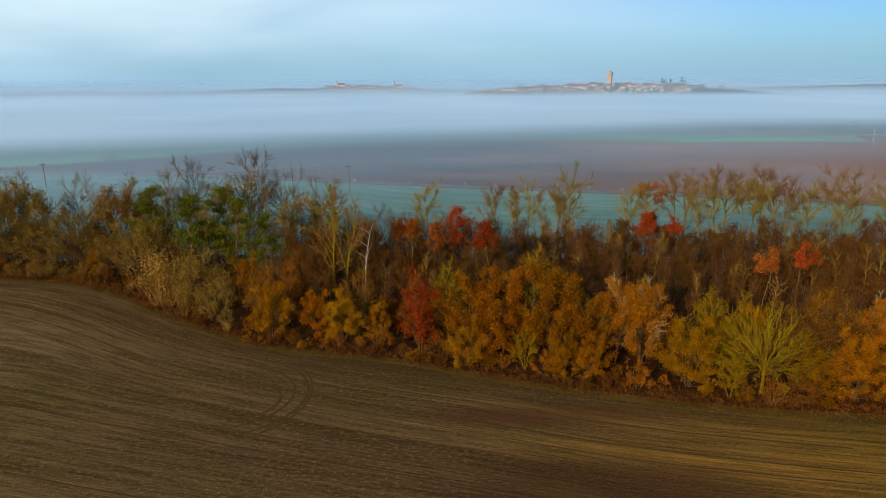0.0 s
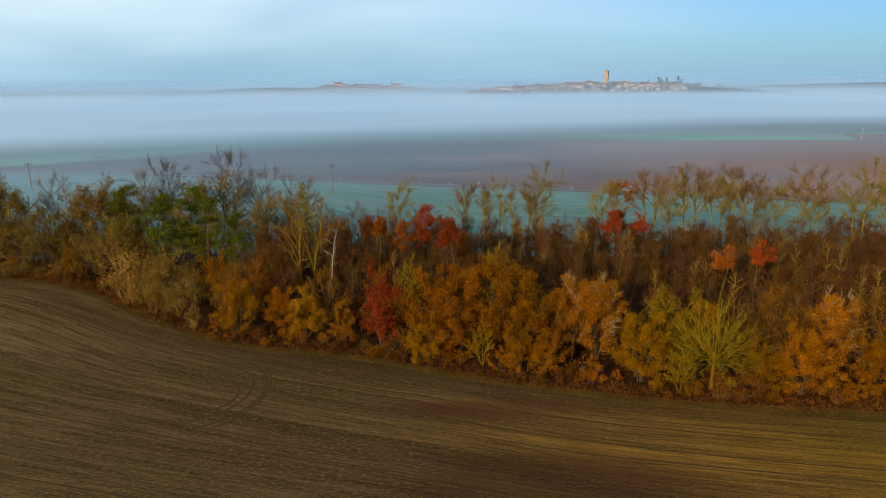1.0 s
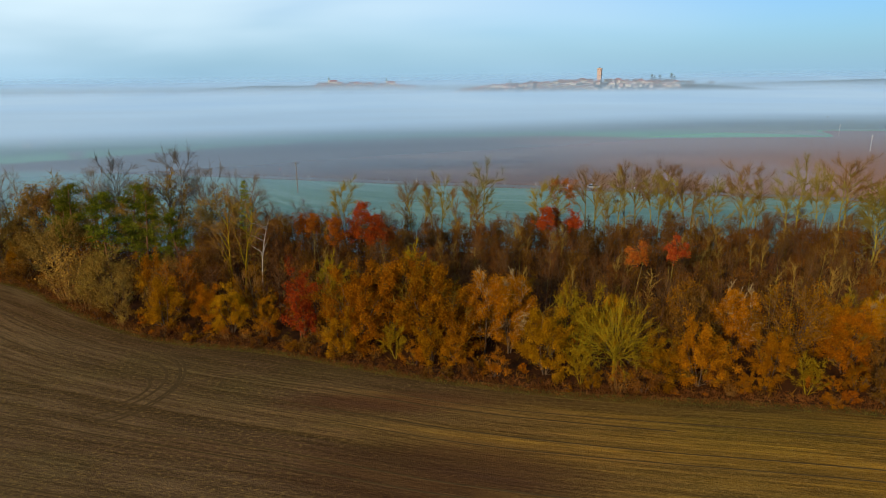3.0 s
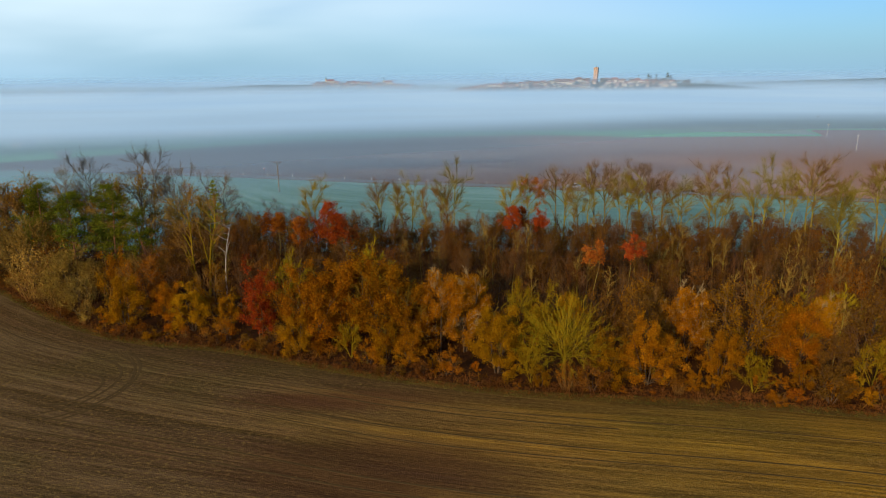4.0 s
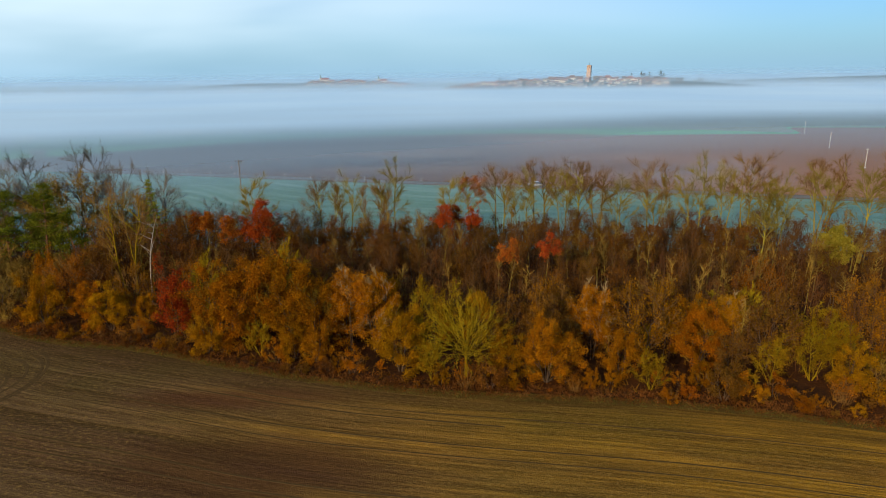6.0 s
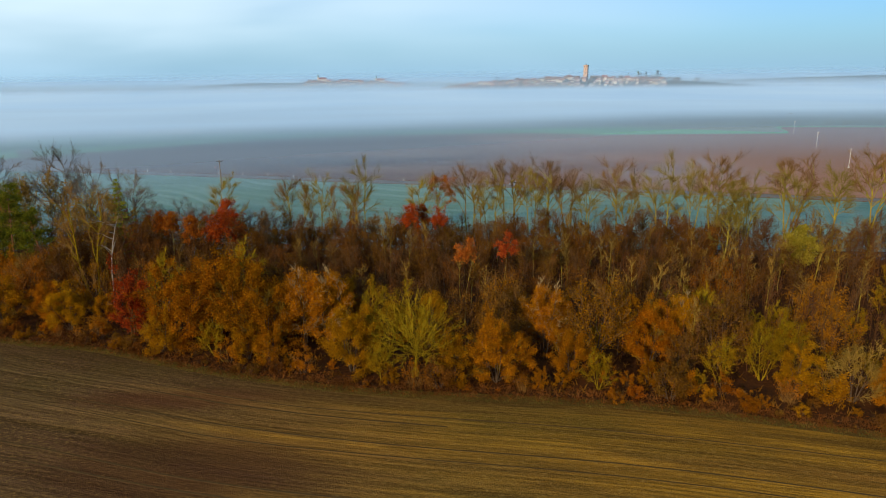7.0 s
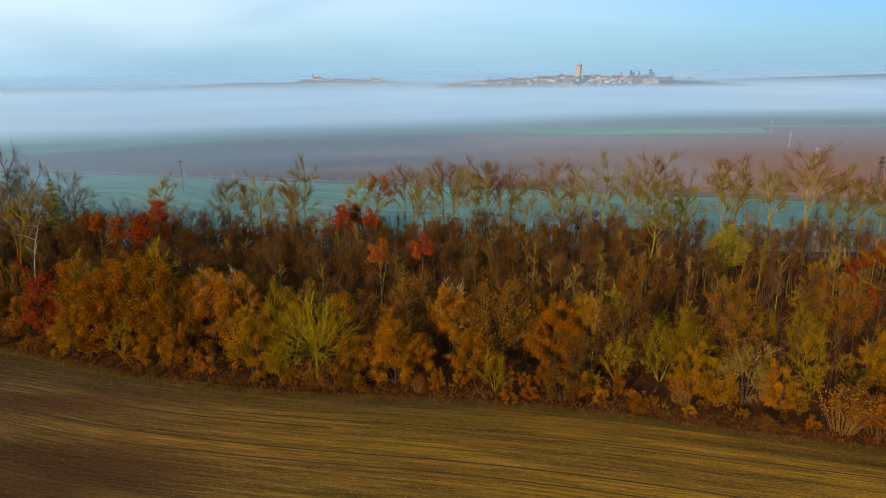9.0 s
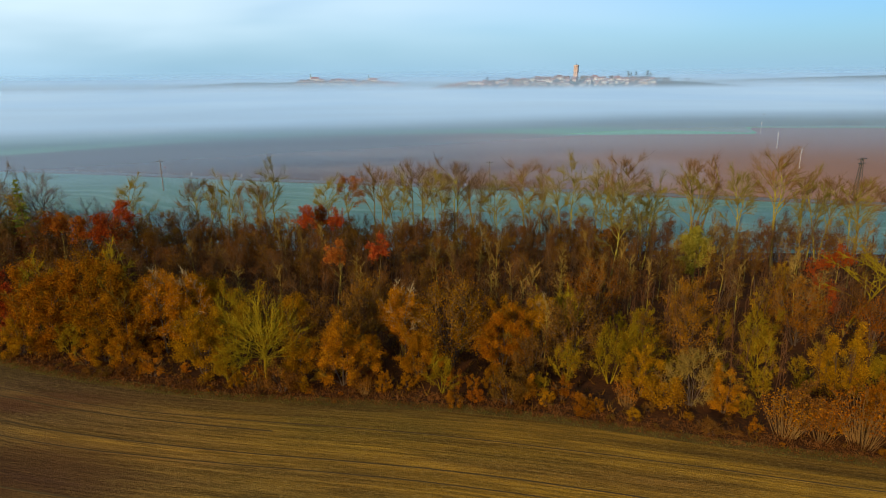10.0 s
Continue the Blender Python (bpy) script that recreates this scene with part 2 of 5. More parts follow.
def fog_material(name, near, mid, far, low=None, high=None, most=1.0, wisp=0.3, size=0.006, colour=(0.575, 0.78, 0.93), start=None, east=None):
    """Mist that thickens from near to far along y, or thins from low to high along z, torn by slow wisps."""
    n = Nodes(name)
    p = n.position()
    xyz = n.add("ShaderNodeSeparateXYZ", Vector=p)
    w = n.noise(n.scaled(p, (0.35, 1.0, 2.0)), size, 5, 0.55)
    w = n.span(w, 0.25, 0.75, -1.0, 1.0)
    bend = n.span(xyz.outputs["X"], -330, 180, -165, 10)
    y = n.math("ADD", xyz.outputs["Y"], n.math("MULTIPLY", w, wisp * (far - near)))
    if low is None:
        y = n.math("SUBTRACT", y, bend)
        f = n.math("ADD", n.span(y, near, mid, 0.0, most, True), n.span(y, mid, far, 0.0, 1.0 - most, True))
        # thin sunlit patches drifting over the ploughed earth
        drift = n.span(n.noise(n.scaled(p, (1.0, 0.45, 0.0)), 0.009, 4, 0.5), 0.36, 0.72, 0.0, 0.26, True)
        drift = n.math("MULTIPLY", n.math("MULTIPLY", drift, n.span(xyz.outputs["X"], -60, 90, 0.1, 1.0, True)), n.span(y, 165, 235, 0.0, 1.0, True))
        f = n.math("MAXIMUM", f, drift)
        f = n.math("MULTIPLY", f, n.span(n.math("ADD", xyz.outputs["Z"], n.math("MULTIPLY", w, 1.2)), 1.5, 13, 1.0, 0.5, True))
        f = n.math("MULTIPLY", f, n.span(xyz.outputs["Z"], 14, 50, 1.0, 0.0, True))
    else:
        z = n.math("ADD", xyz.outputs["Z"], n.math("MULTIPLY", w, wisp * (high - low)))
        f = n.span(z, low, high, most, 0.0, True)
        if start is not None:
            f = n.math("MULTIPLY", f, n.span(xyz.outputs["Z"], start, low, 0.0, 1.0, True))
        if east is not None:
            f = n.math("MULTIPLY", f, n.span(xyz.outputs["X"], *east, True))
    # normal set straight up, so every sheet takes the light evenly
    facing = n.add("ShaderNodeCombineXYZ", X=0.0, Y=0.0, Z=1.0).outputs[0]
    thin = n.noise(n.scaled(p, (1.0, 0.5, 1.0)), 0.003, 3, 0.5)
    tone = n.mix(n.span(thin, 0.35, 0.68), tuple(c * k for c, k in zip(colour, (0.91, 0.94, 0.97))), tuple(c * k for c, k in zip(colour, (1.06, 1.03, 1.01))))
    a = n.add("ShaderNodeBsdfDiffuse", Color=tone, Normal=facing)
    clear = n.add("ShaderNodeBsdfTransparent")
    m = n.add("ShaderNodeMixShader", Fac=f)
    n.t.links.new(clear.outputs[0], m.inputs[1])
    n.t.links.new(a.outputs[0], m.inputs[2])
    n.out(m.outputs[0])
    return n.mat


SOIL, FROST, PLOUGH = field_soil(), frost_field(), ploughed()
# brown litter, darkened: shade under the trees is put into its colour
LITTER = two_tone("shaded_leaf_litter", (0.040, 0.020, 0.010), (0.075, 0.030, 0.011), (0.12, 0.042, 0.012), 0.25)
VERGE = two_tone("rough_grass", (0.095, 0.058, 0.014), (0.15, 0.085, 0.018), (0.12, 0.05, 0.014), 0.3)
MEADOW = two_tone("green_meadow", (0.20, 0.46, 0.22), (0.27, 0.54, 0.29), (0.16, 0.38, 0.17), 0.02)
FARLAND = two_tone("far_fields", (0.30, 0.36, 0.26), (0.36, 0.36, 0.28), (0.24, 0.30, 0.22), 0.006)
HILLSIDE = two_tone("wooded_hillside", (0.045, 0.060, 0.035), (0.08, 0.075, 0.045), (0.05, 0.06, 0.03), 0.02)
ASPHALT = two_tone("old_asphalt", (0.17, 0.16, 0.155), (0.22, 0.205, 0.195), (0.13, 0.125, 0.12), 0.2, 0.005)
RUT = two_tone("damp_wheel_rut", (0.072, 0.042, 0.017), (0.10, 0.058, 0.021), (0.13, 0.08, 0.026), 0.8, 0.04)

BARK = bark("brown_bark", (0.075, 0.050, 0.032), (0.13, 0.09, 0.055))
BARK_MOSS = bark("mossy_bark", (0.14, 0.095, 0.04), (0.22, 0.155, 0.055), (0.36, 0.31, 0.025))
BARK_RED = bark("reddish_bark", (0.092, 0.052, 0.024), (0.15, 0.085, 0.035))
BARK_PINE = bark("pine_bark", (0.13, 0.065, 0.035), (0.26, 0.12, 0.06))
BARK_GOLD = bark("ochre_bark", (0.15, 0.090, 0.010), (0.22, 0.135, 0.014))
BARK_OLIVE = bark("olive_bark", (0.22, 0.138, 0.030), (0.33, 0.21, 0.042))
# thicket twigs: the shade in the belt's gaps is put into the colour
BARK_SHADED = bark("shaded_thicket_twigs", (0.075, 0.034, 0.015), (0.13, 0.058, 0.022))
BARK_TWIG = bark("brown_twigs", (0.15, 0.078, 0.024), (0.23, 0.125, 0.032))
BARK_WILLOW = bark("willow_bark", (0.205, 0.140, 0.006), (0.29, 0.20, 0.010))
# grey bark lightened: the haze behind the belt is put into its colour
BARK_HAZED = bark("hazed_grey_bark", (0.13, 0.115, 0.095), (0.19, 0.17, 0.14))
BARK_BIRCH = plain("white_birch_bark", (0.38, 0.33, 0.25), (0.58, 0.52, 0.42), 1.6)
BARK_PALE = bark("pale_twigs", (0.34, 0.24, 0.10), (0.46, 0.34, 0.16))
BARK_MOSSTWIG = bark("mossy_twigs", (0.19, 0.145, 0.025), (0.27, 0.205, 0.03))
GOLD = leafage("golden_leaves", ((0.25, 0.093, 0.004), (0.47, 0.185, 0.005), (0.66, 0.305, 0.009)))
OCHRE = leafage("ochre_leaves", ((0.21, 0.110, 0.005), (0.36, 0.200, 0.008), (0.52, 0.310, 0.012)))
AMBER = leafage("amber_leaves", ((0.23, 0.076, 0.003), (0.40, 0.142, 0.005), (0.55, 0.235, 0.008)))
RUST = leafage("rust_leaves", ((0.12, 0.052, 0.010), (0.21, 0.088, 0.012), (0.31, 0.14, 0.018)))
# rust leaves for inside the belt, with its shade put into the colour
RUST_SHADED = leafage("shaded_rust_leaves", ((0.095, 0.042, 0.012), (0.155, 0.066, 0.015), (0.23, 0.10, 0.020)))
RED = leafage("red_leaves", ((0.25, 0.045, 0.008), (0.38, 0.080, 0.010), (0.46, 0.130, 0.012)))
ORANGE = leafage("orange_leaves", ((0.30, 0.062, 0.012), (0.44, 0.11, 0.016), (0.48, 0.18, 0.02)))
LIME = leafage("yellow_green_leaves", ((0.22, 0.22, 0.02), (0.34, 0.31, 0.03), (0.42, 0.36, 0.05)))
OLIVE = leafage("olive_leaves", ((0.22, 0.130, 0.024), (0.34, 0.205, 0.032), (0.46, 0.285, 0.042)))
NEEDLE = leafage("pine_needles", ((0.07, 0.09, 0.010), (0.14, 0.165, 0.014), (0.25, 0.25, 0.018)), 0.15)
STRAW = leafage("dry_straw", ((0.16, 0.065, 0.014), (0.27, 0.115, 0.022), (0.38, 0.20, 0.05)))
GRASS = leafage("grass_blades", ((0.07, 0.075, 0.012), (0.12, 0.10, 0.016), (0.18, 0.12, 0.024)))

# ---- the lie of the land ----
EDGE = ((-300, 125), (-140, 108), (-81, 106), (-66, 103.4), (-56, 98), (-42, 87), (-30.6, 79), (-21.6, 74.5), (-7, 72.3), (0, 69.1), (6.5, 66.2),
        (18.5, 62.6), (29.4, 59.8), (43.5, 58.5), (61, 56.3), (71.4, 52.8), (88.4, 48), (130, 39), (300, 5))
ROAD = ((-600, 350), (-300, 275), (-179, 248), (-132, 241), (-81, 228.6), (-57, 222.4), (10, 203.2), (35, 196.3), (67, 187.5), (117, 174.5), (162, 160), (400, 88))
PLOUGH_END = ((-600, 240), (-260, 262), (-185, 272), (-155, 296), (-121, 340), (-69, 386), (0, 396), (66, 380), (124, 357), (228, 352), (240, 395), (700, 330))
GREEN_END = ((-600, 420), (-200, 480), (0, 470), (66, 435), (134, 409), (180, 386), (228, 357), (240, 400), (700, 335))
BACK = ((-300, 135), (-60, 122), (0, 119), (80, 117), (140, 112), (300, 100))


def along(curve, x):
    xs, ys = zip(*curve)
    return float(np.interp(x, xs, ys))


def smooth(curve, x, w=3.0):
    return sum(along(curve, x + d * w) for d in (-2, -1, 0, 1, 2)) / 5


def edge_gap(x, y):
    """Distance from the field's edge; far from it, from a straight line."""
    slope = (smooth(EDGE, x + 4, 8) - smooth(EDGE, x - 4, 8)) / 8
    near = (smooth(EDGE, x, 8) - y) / math.sqrt(1 + slope * slope)
    k = step(4, 42, near)
    return near * (1 - k) + k * (66 - 0.22 * x - y) * 0.976


def step(a, b, v):
    v = min(1.0, max(0.0, (v - a) / (b - a)))
    return v * v * (3 - 2 * v)


TOWN_RIDGE = ((-120, -14), (20, -1), (70, 8), (122, 12), (186, 15), (250, 18), (313, 21), (376, 21), (440, 17), (503, 17), (560, 16), (640, 11), (760, 2), (900, -14))
CHURCH_RIDGE = ((-2400, -15), (-1300, -15), (-1050, -6), (-800, 9), (-600, 16), (-480, 12), (-390, 17), (-295, 17), (-200, 12), (-123, 3), (-20, -8), (200, -14), (800, -14))
RIGHT_RIDGE = ((600, -14), (1000, 0), (1528, 12), (2200, 22), (4500, 10))


def land(x, y):
    """Height of the ground."""
    fall = step(300, 560, y - 0.5 * x) * -7.5 + step(480, 1000, y) * -9
    town = (smooth(TOWN_RIDGE, x, 14) + 16) * math.exp(-((y - 1490) / (95 if y < 1490 else 220)) ** 2)
    church = (smooth(CHURCH_RIDGE, x, 30) + 16) * math.exp(-((y - 2210) / (130 if y < 2210 else 300)) ** 2)
    right = (smooth(RIGHT_RIDGE, x, 60) + 16) * math.exp(-((y - 2520) / 300) ** 2)
    swell = 0.5 * noise.noise((x * 0.012, y * 0.012, 3.0)) * step(100, 220, y)
    return fall + swell + max(town, church, right)


# ---- helpers for building ----
def mesh_of(name, verts, faces, mats, slots=None):
    me = bpy.data.meshes.new(name)
    me.from_pydata(verts, [], faces)
    for m in mats if isinstance(mats, (list, tuple)) else (mats,):
        me.materials.append(m)
    if slots is not None:
        me.polygons.foreach_set("material_index", slots)
    me.update()
    return me


def part(name, mesh, parent, label=""):
    """One mesh as a part under a thing or a part."""
    ob = new(name, mesh)
    ob.parent = parent
    return tagged(ob, label)


def thing(name, label, category, group="", x=0, y=0, z=0, turn=0):
    ob = new(name)
    ob.matrix_basis = pose(x, y, z, 0, 0, turn)
    return tagged(ob, label, category, group)


def bm_mesh(name, bm, mat, bevel=0.0):
    if bevel:
        bmesh.ops.bevel(bm, geom=bm.edges[:], offset=bevel, segments=1, affect="EDGES")
    me = bpy.data.meshes.new(name)
    bm.to_mesh(me)
    bm.free()
    me.materials.append(mat)
    return me


def block(bm, x0, x1, y0, y1, z0, z1):
    m = Matrix.LocRotScale(((x0 + x1) / 2, (y0 + y1) / 2, (z0 + z1) / 2), None, (x1 - x0, y1 - y0, z1 - z0))
    return bmesh.ops.create_cube(bm, size=1, matrix=m)


def rod(bm, a, b, r0, r1, sides=8):
    a, b = Vector(a), Vector(b)
    m = Matrix.Translation((a + b) / 2) @ (b - a).to_track_quat("Z", "Y").to_matrix().to_4x4()
    bmesh.ops.create_cone(bm, cap_ends=True, segments=sides, radius1=r0, radius2=r1, depth=(b - a).length, matrix=m)


# ---- ground: one sheet to the horizon ----
def lin(a, b, n):
    return [a + (b - a) * i / n for i in range(n)]


def build_ground():
    xs = lin(-4200, -700, 22) + lin(-700, -260, 24) + lin(-260, 300, 150) + lin(300, 700, 22) + lin(700, 4200, 22) + [4200]
    cols, mats = [], []
    for x in xs:
        e, b, r = smooth(EDGE, x), along(BACK, x), smooth(ROAD, x)
        p = max(r + 6, smooth(PLOUGH_END, x, 2))
        g = max(p + 3, smooth(GREEN_END, x, 2))
        p, g = min(p, 470), min(g, 480)
        ys = lin(-500, -60, 3) + lin(-60, e - 1.0, 26)
        bands = [0] * len(ys)
        for y0, y1, n, m in ((e - 1.0, e + 0.6, 2, 1), (e + 0.6, b, 10, 2), (b, r - 3.2, 10, 3), (r - 3.2, r + 3.4, 2, 1), (r + 3.4, p, 22, 4), (p, g, 4, 5),
                             (g, 620, 8, 6), (620, 1330, 10, 6), (1330, 1640, 16, 7), (1640, 2060, 6, 6), (2060, 2320, 10, 7), (2320, 2800, 6, 7), (2800, 4800, 5, 6)):
            ys += lin(y0, y1, n)
            bands += [m] * n
        cols.append(ys + [4800])
        mats = bands
    verts, uvs, faces, slots = [], [], [], []
    k = len(cols[0])
    for x, ys in zip(xs, cols):
        for y in ys:
            verts.append((x, y, land(x, y)))
            uvs.append((x, edge_gap(x, y)))
    for i in range(len(xs) - 1):
        for j in range(k - 1):
            faces.append((i * k + j, (i + 1) * k + j, (i + 1) * k + j + 1, i * k + j + 1))
            slots.append(mats[j])
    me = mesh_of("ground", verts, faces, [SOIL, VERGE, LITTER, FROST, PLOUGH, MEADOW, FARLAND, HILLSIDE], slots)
    uv = me.uv_layers.new(name="rows")
    order = np.zeros(len(me.loops), dtype=np.int32)
    me.loops.foreach_get("vertex_index", order)
    uv.data.foreach_set("uv", np.array(uvs, dtype=np.float32)[order].ravel())
    me.polygons.foreach_set("use_smooth", [True] * len(me.polygons))
    ob = new("ground", me)
    return tagged(ob, "brown drilled field, frosted crop and ploughed earth under mist", "ground", kind="structure")


build_ground()


def ribbon(name, line, half, lift, mat, label, category, kind="structure", thick=0.0):
    """A strip that follows the ground along a line."""
    verts, faces = [], []
    for i, (x, y) in enumerate(line):
        a, b = line[max(0, i - 1)], line[min(len(line) - 1, i + 1)]
        d = Vector((b[0] - a[0], b[1] - a[1], 0)).normalized()
        nx, ny = -d.y, d.x
        z = land(x, y)
        for s, dz in ((-1, -thick), (-0.8, lift), (0.8, lift), (1, -thick)):
            verts.append((x + nx * half * s, y + ny * half * s, z + dz))
        if i:
            q = 4 * i
            faces += [(q - 4 + j, q + j, q + j + 1, q - 3 + j) for j in range(3)]
    ob = new(name, mesh_of(name, verts, faces, mat))
    return tagged(ob, label, category, kind=kind)


ribbon("road", [(x, smooth(ROAD, x)) for x in range(-420, 400, 5)], 2.7, 0.12, ASPHALT, "narrow grey country road between the fields", "road", thick=0.05)


def offset_line(d, x0, x1, wobble=0.0):
    """A line along the drilled rows, d metres from the edge."""
    pts = []
    for x in np.arange(x0, x1, 2.5):
        want = d + wobble * noise.noise((x * 0.03, d, 0))
        a, b = -60.0, smooth(EDGE, x)
        for _ in range(22):
            m = (a + b) / 2
            a, b = (m, b) if edge_gap(x, m) > want else (a, m)
        pts.append((x, a))
    return pts


for d, x0, x1, w in ((5.0, -40, 120, 0.10), (6.7, -60, 40, 0.14), (10.2, -70, 120, 0.12), (12.0, -20, 120, 0.10), (18.0, -60, 110, 0.12), (19.8, -60, 60, 0.12), (27.0, -40, 90, 0.12)):
    ribbon("wheel_track", offset_line(d, x0, x1, 0.5), w, 0.012, RUT, "dark wheel track pressed into the brown field", "track", thick=0.02)
for cx, cy, r, a0, a1 in ((-23.5, 62.5, 6.0, -75, 80), (-23.5, 62.5, 7.5, -70, 70), (-24.5, 62.5, 8.9, -55, 62), (-22, 61.5, 3.3, -90, 95)):
    ribbon("wheel_track", [(cx + r * math.cos(radians(a)), cy + 1.1 * r * math.sin(radians(a))) for a in range(a0, a1, 5)], 0.2, 0.014, RUT,
           "curved tractor turning track in the brown field", "track", thick=0.02)


# ---- plants ----
class Wood:
    """Collects tapered branches and leaves as plain geometry."""

    def __init__(self, seed):
        self.r = random.Random(seed)
        self.wood, self.twig, self.leaf = ([], []), ([], []), ([], [])

    def tube(self, store, pts, radii, sides):
        v, f = store
        d = (pts[-1] - pts[0]).normalized()
        u = d.orthogonal().normalized()
        w = d.cross(u)
        base = len(v)
        for p, r in zip(pts[:-1], radii[:-1]):
            for k in range(sides):
                a = 2 * math.pi * k / sides
                v.append(p + (u * math.cos(a) + w * math.sin(a)) * r)
        for i in range(len(pts) - 2):
            for k in range(sides):
                q, n = base + i * sides + k, base + i * sides + (k + 1) % sides
                f.append((q, n, n + sides, q + sides))
        v.append(pts[-1])
        tip, last = len(v) - 1, base + (len(pts) - 2) * sides
        for k in range(sides):
            f.append((last + k, last + (k + 1) % sides, tip))

    def line(self, p, d, length, n, wobble, rise=0.0):
        pts, d = [p], d.normalized()
        for _ in range(n):
            d = (d + Vector([self.r.gauss(0, wobble) for _ in range(3)]) + Vector((0, 0, rise))).normalized()
            p = p + d * (length / n)
            pts.append(p)
        return pts

    def at(self, pts, f):
        f = f * (len(pts) - 1)
        i = min(int(f), len(pts) - 2)
        return pts[i].lerp(pts[i + 1], f - i), (pts[i + 1] - pts[i]).normalized()

    def side(self, d, angle):
        """A direction that leaves d by about that angle."""
        u = d.orthogonal().normalized()
        u.rotate(Matrix.Rotation(self.r.uniform(0, 2 * math.pi), 3, d))
        return (d * math.cos(angle) + u * math.sin(angle)).normalized()

    def leaf_at(self, p, size, long=1.0, d=None):
        r = self.r
        if d is None:
            d = Vector((r.gauss(0, 1), r.gauss(0, 1), r.gauss(0, 0.7))).normalized()
        s = d.orthogonal().normalized()
        s.rotate(Matrix.Rotation(r.uniform(0, 6.28), 3, d))
        v, f = self.leaf
        k = len(v)
        d, s = d * size * long * 0.5, s * size * 0.5
        v += [p - d + s, p + d, p - d - s]
        f.append((k, k + 1, k + 2))

    def cloud(self, centres, n, size, spread, long=1.3, flat=1.0):
        """n leaves round each of the centres, at all angles."""
        if not centres:
            return
        g = np.random.default_rng(self.r.randrange(1 << 30))
        c = np.repeat(np.array([tuple(p) for p in centres]), n, axis=0)
        m = len(c)
        c = c + g.normal(0, 1, (m, 3)) * (spread, spread, spread * flat)
        c[:, 2] = np.maximum(c[:, 2], 0.1)
        d = g.normal(0, 1, (m, 3)) * (1, 1, 0.75)
        d /= np.linalg.norm(d, axis=1)[:, None]
        s = np.cross(d, g.normal(0, 1, (m, 3)))
        s /= np.linalg.norm(s, axis=1)[:, None] + 1e-6
        k = size * g.uniform(0.55, 1.3, (m, 1)) * 0.5
        d, s = d * k * long, s * k
        v = np.stack((c - d + s, c + d, c - d - s), 1).reshape(-1, 3)
        base = len(self.leaf[0])
        self.leaf[0].extend(v.tolist())
        self.leaf[1].extend((np.arange(m * 3).reshape(-1, 3) + base).tolist())

    def parts(self, ob, bark_mat, twig_mat, leaf_mat, leaf_name="foliage"):
        for name, (v, f), mat in (("trunk", self.wood, bark_mat), ("crown", self.twig, twig_mat), (leaf_name, self.leaf, leaf_mat)):
            if f:
                part(name, mesh_of(name, v, f, mat), ob)
        return ob


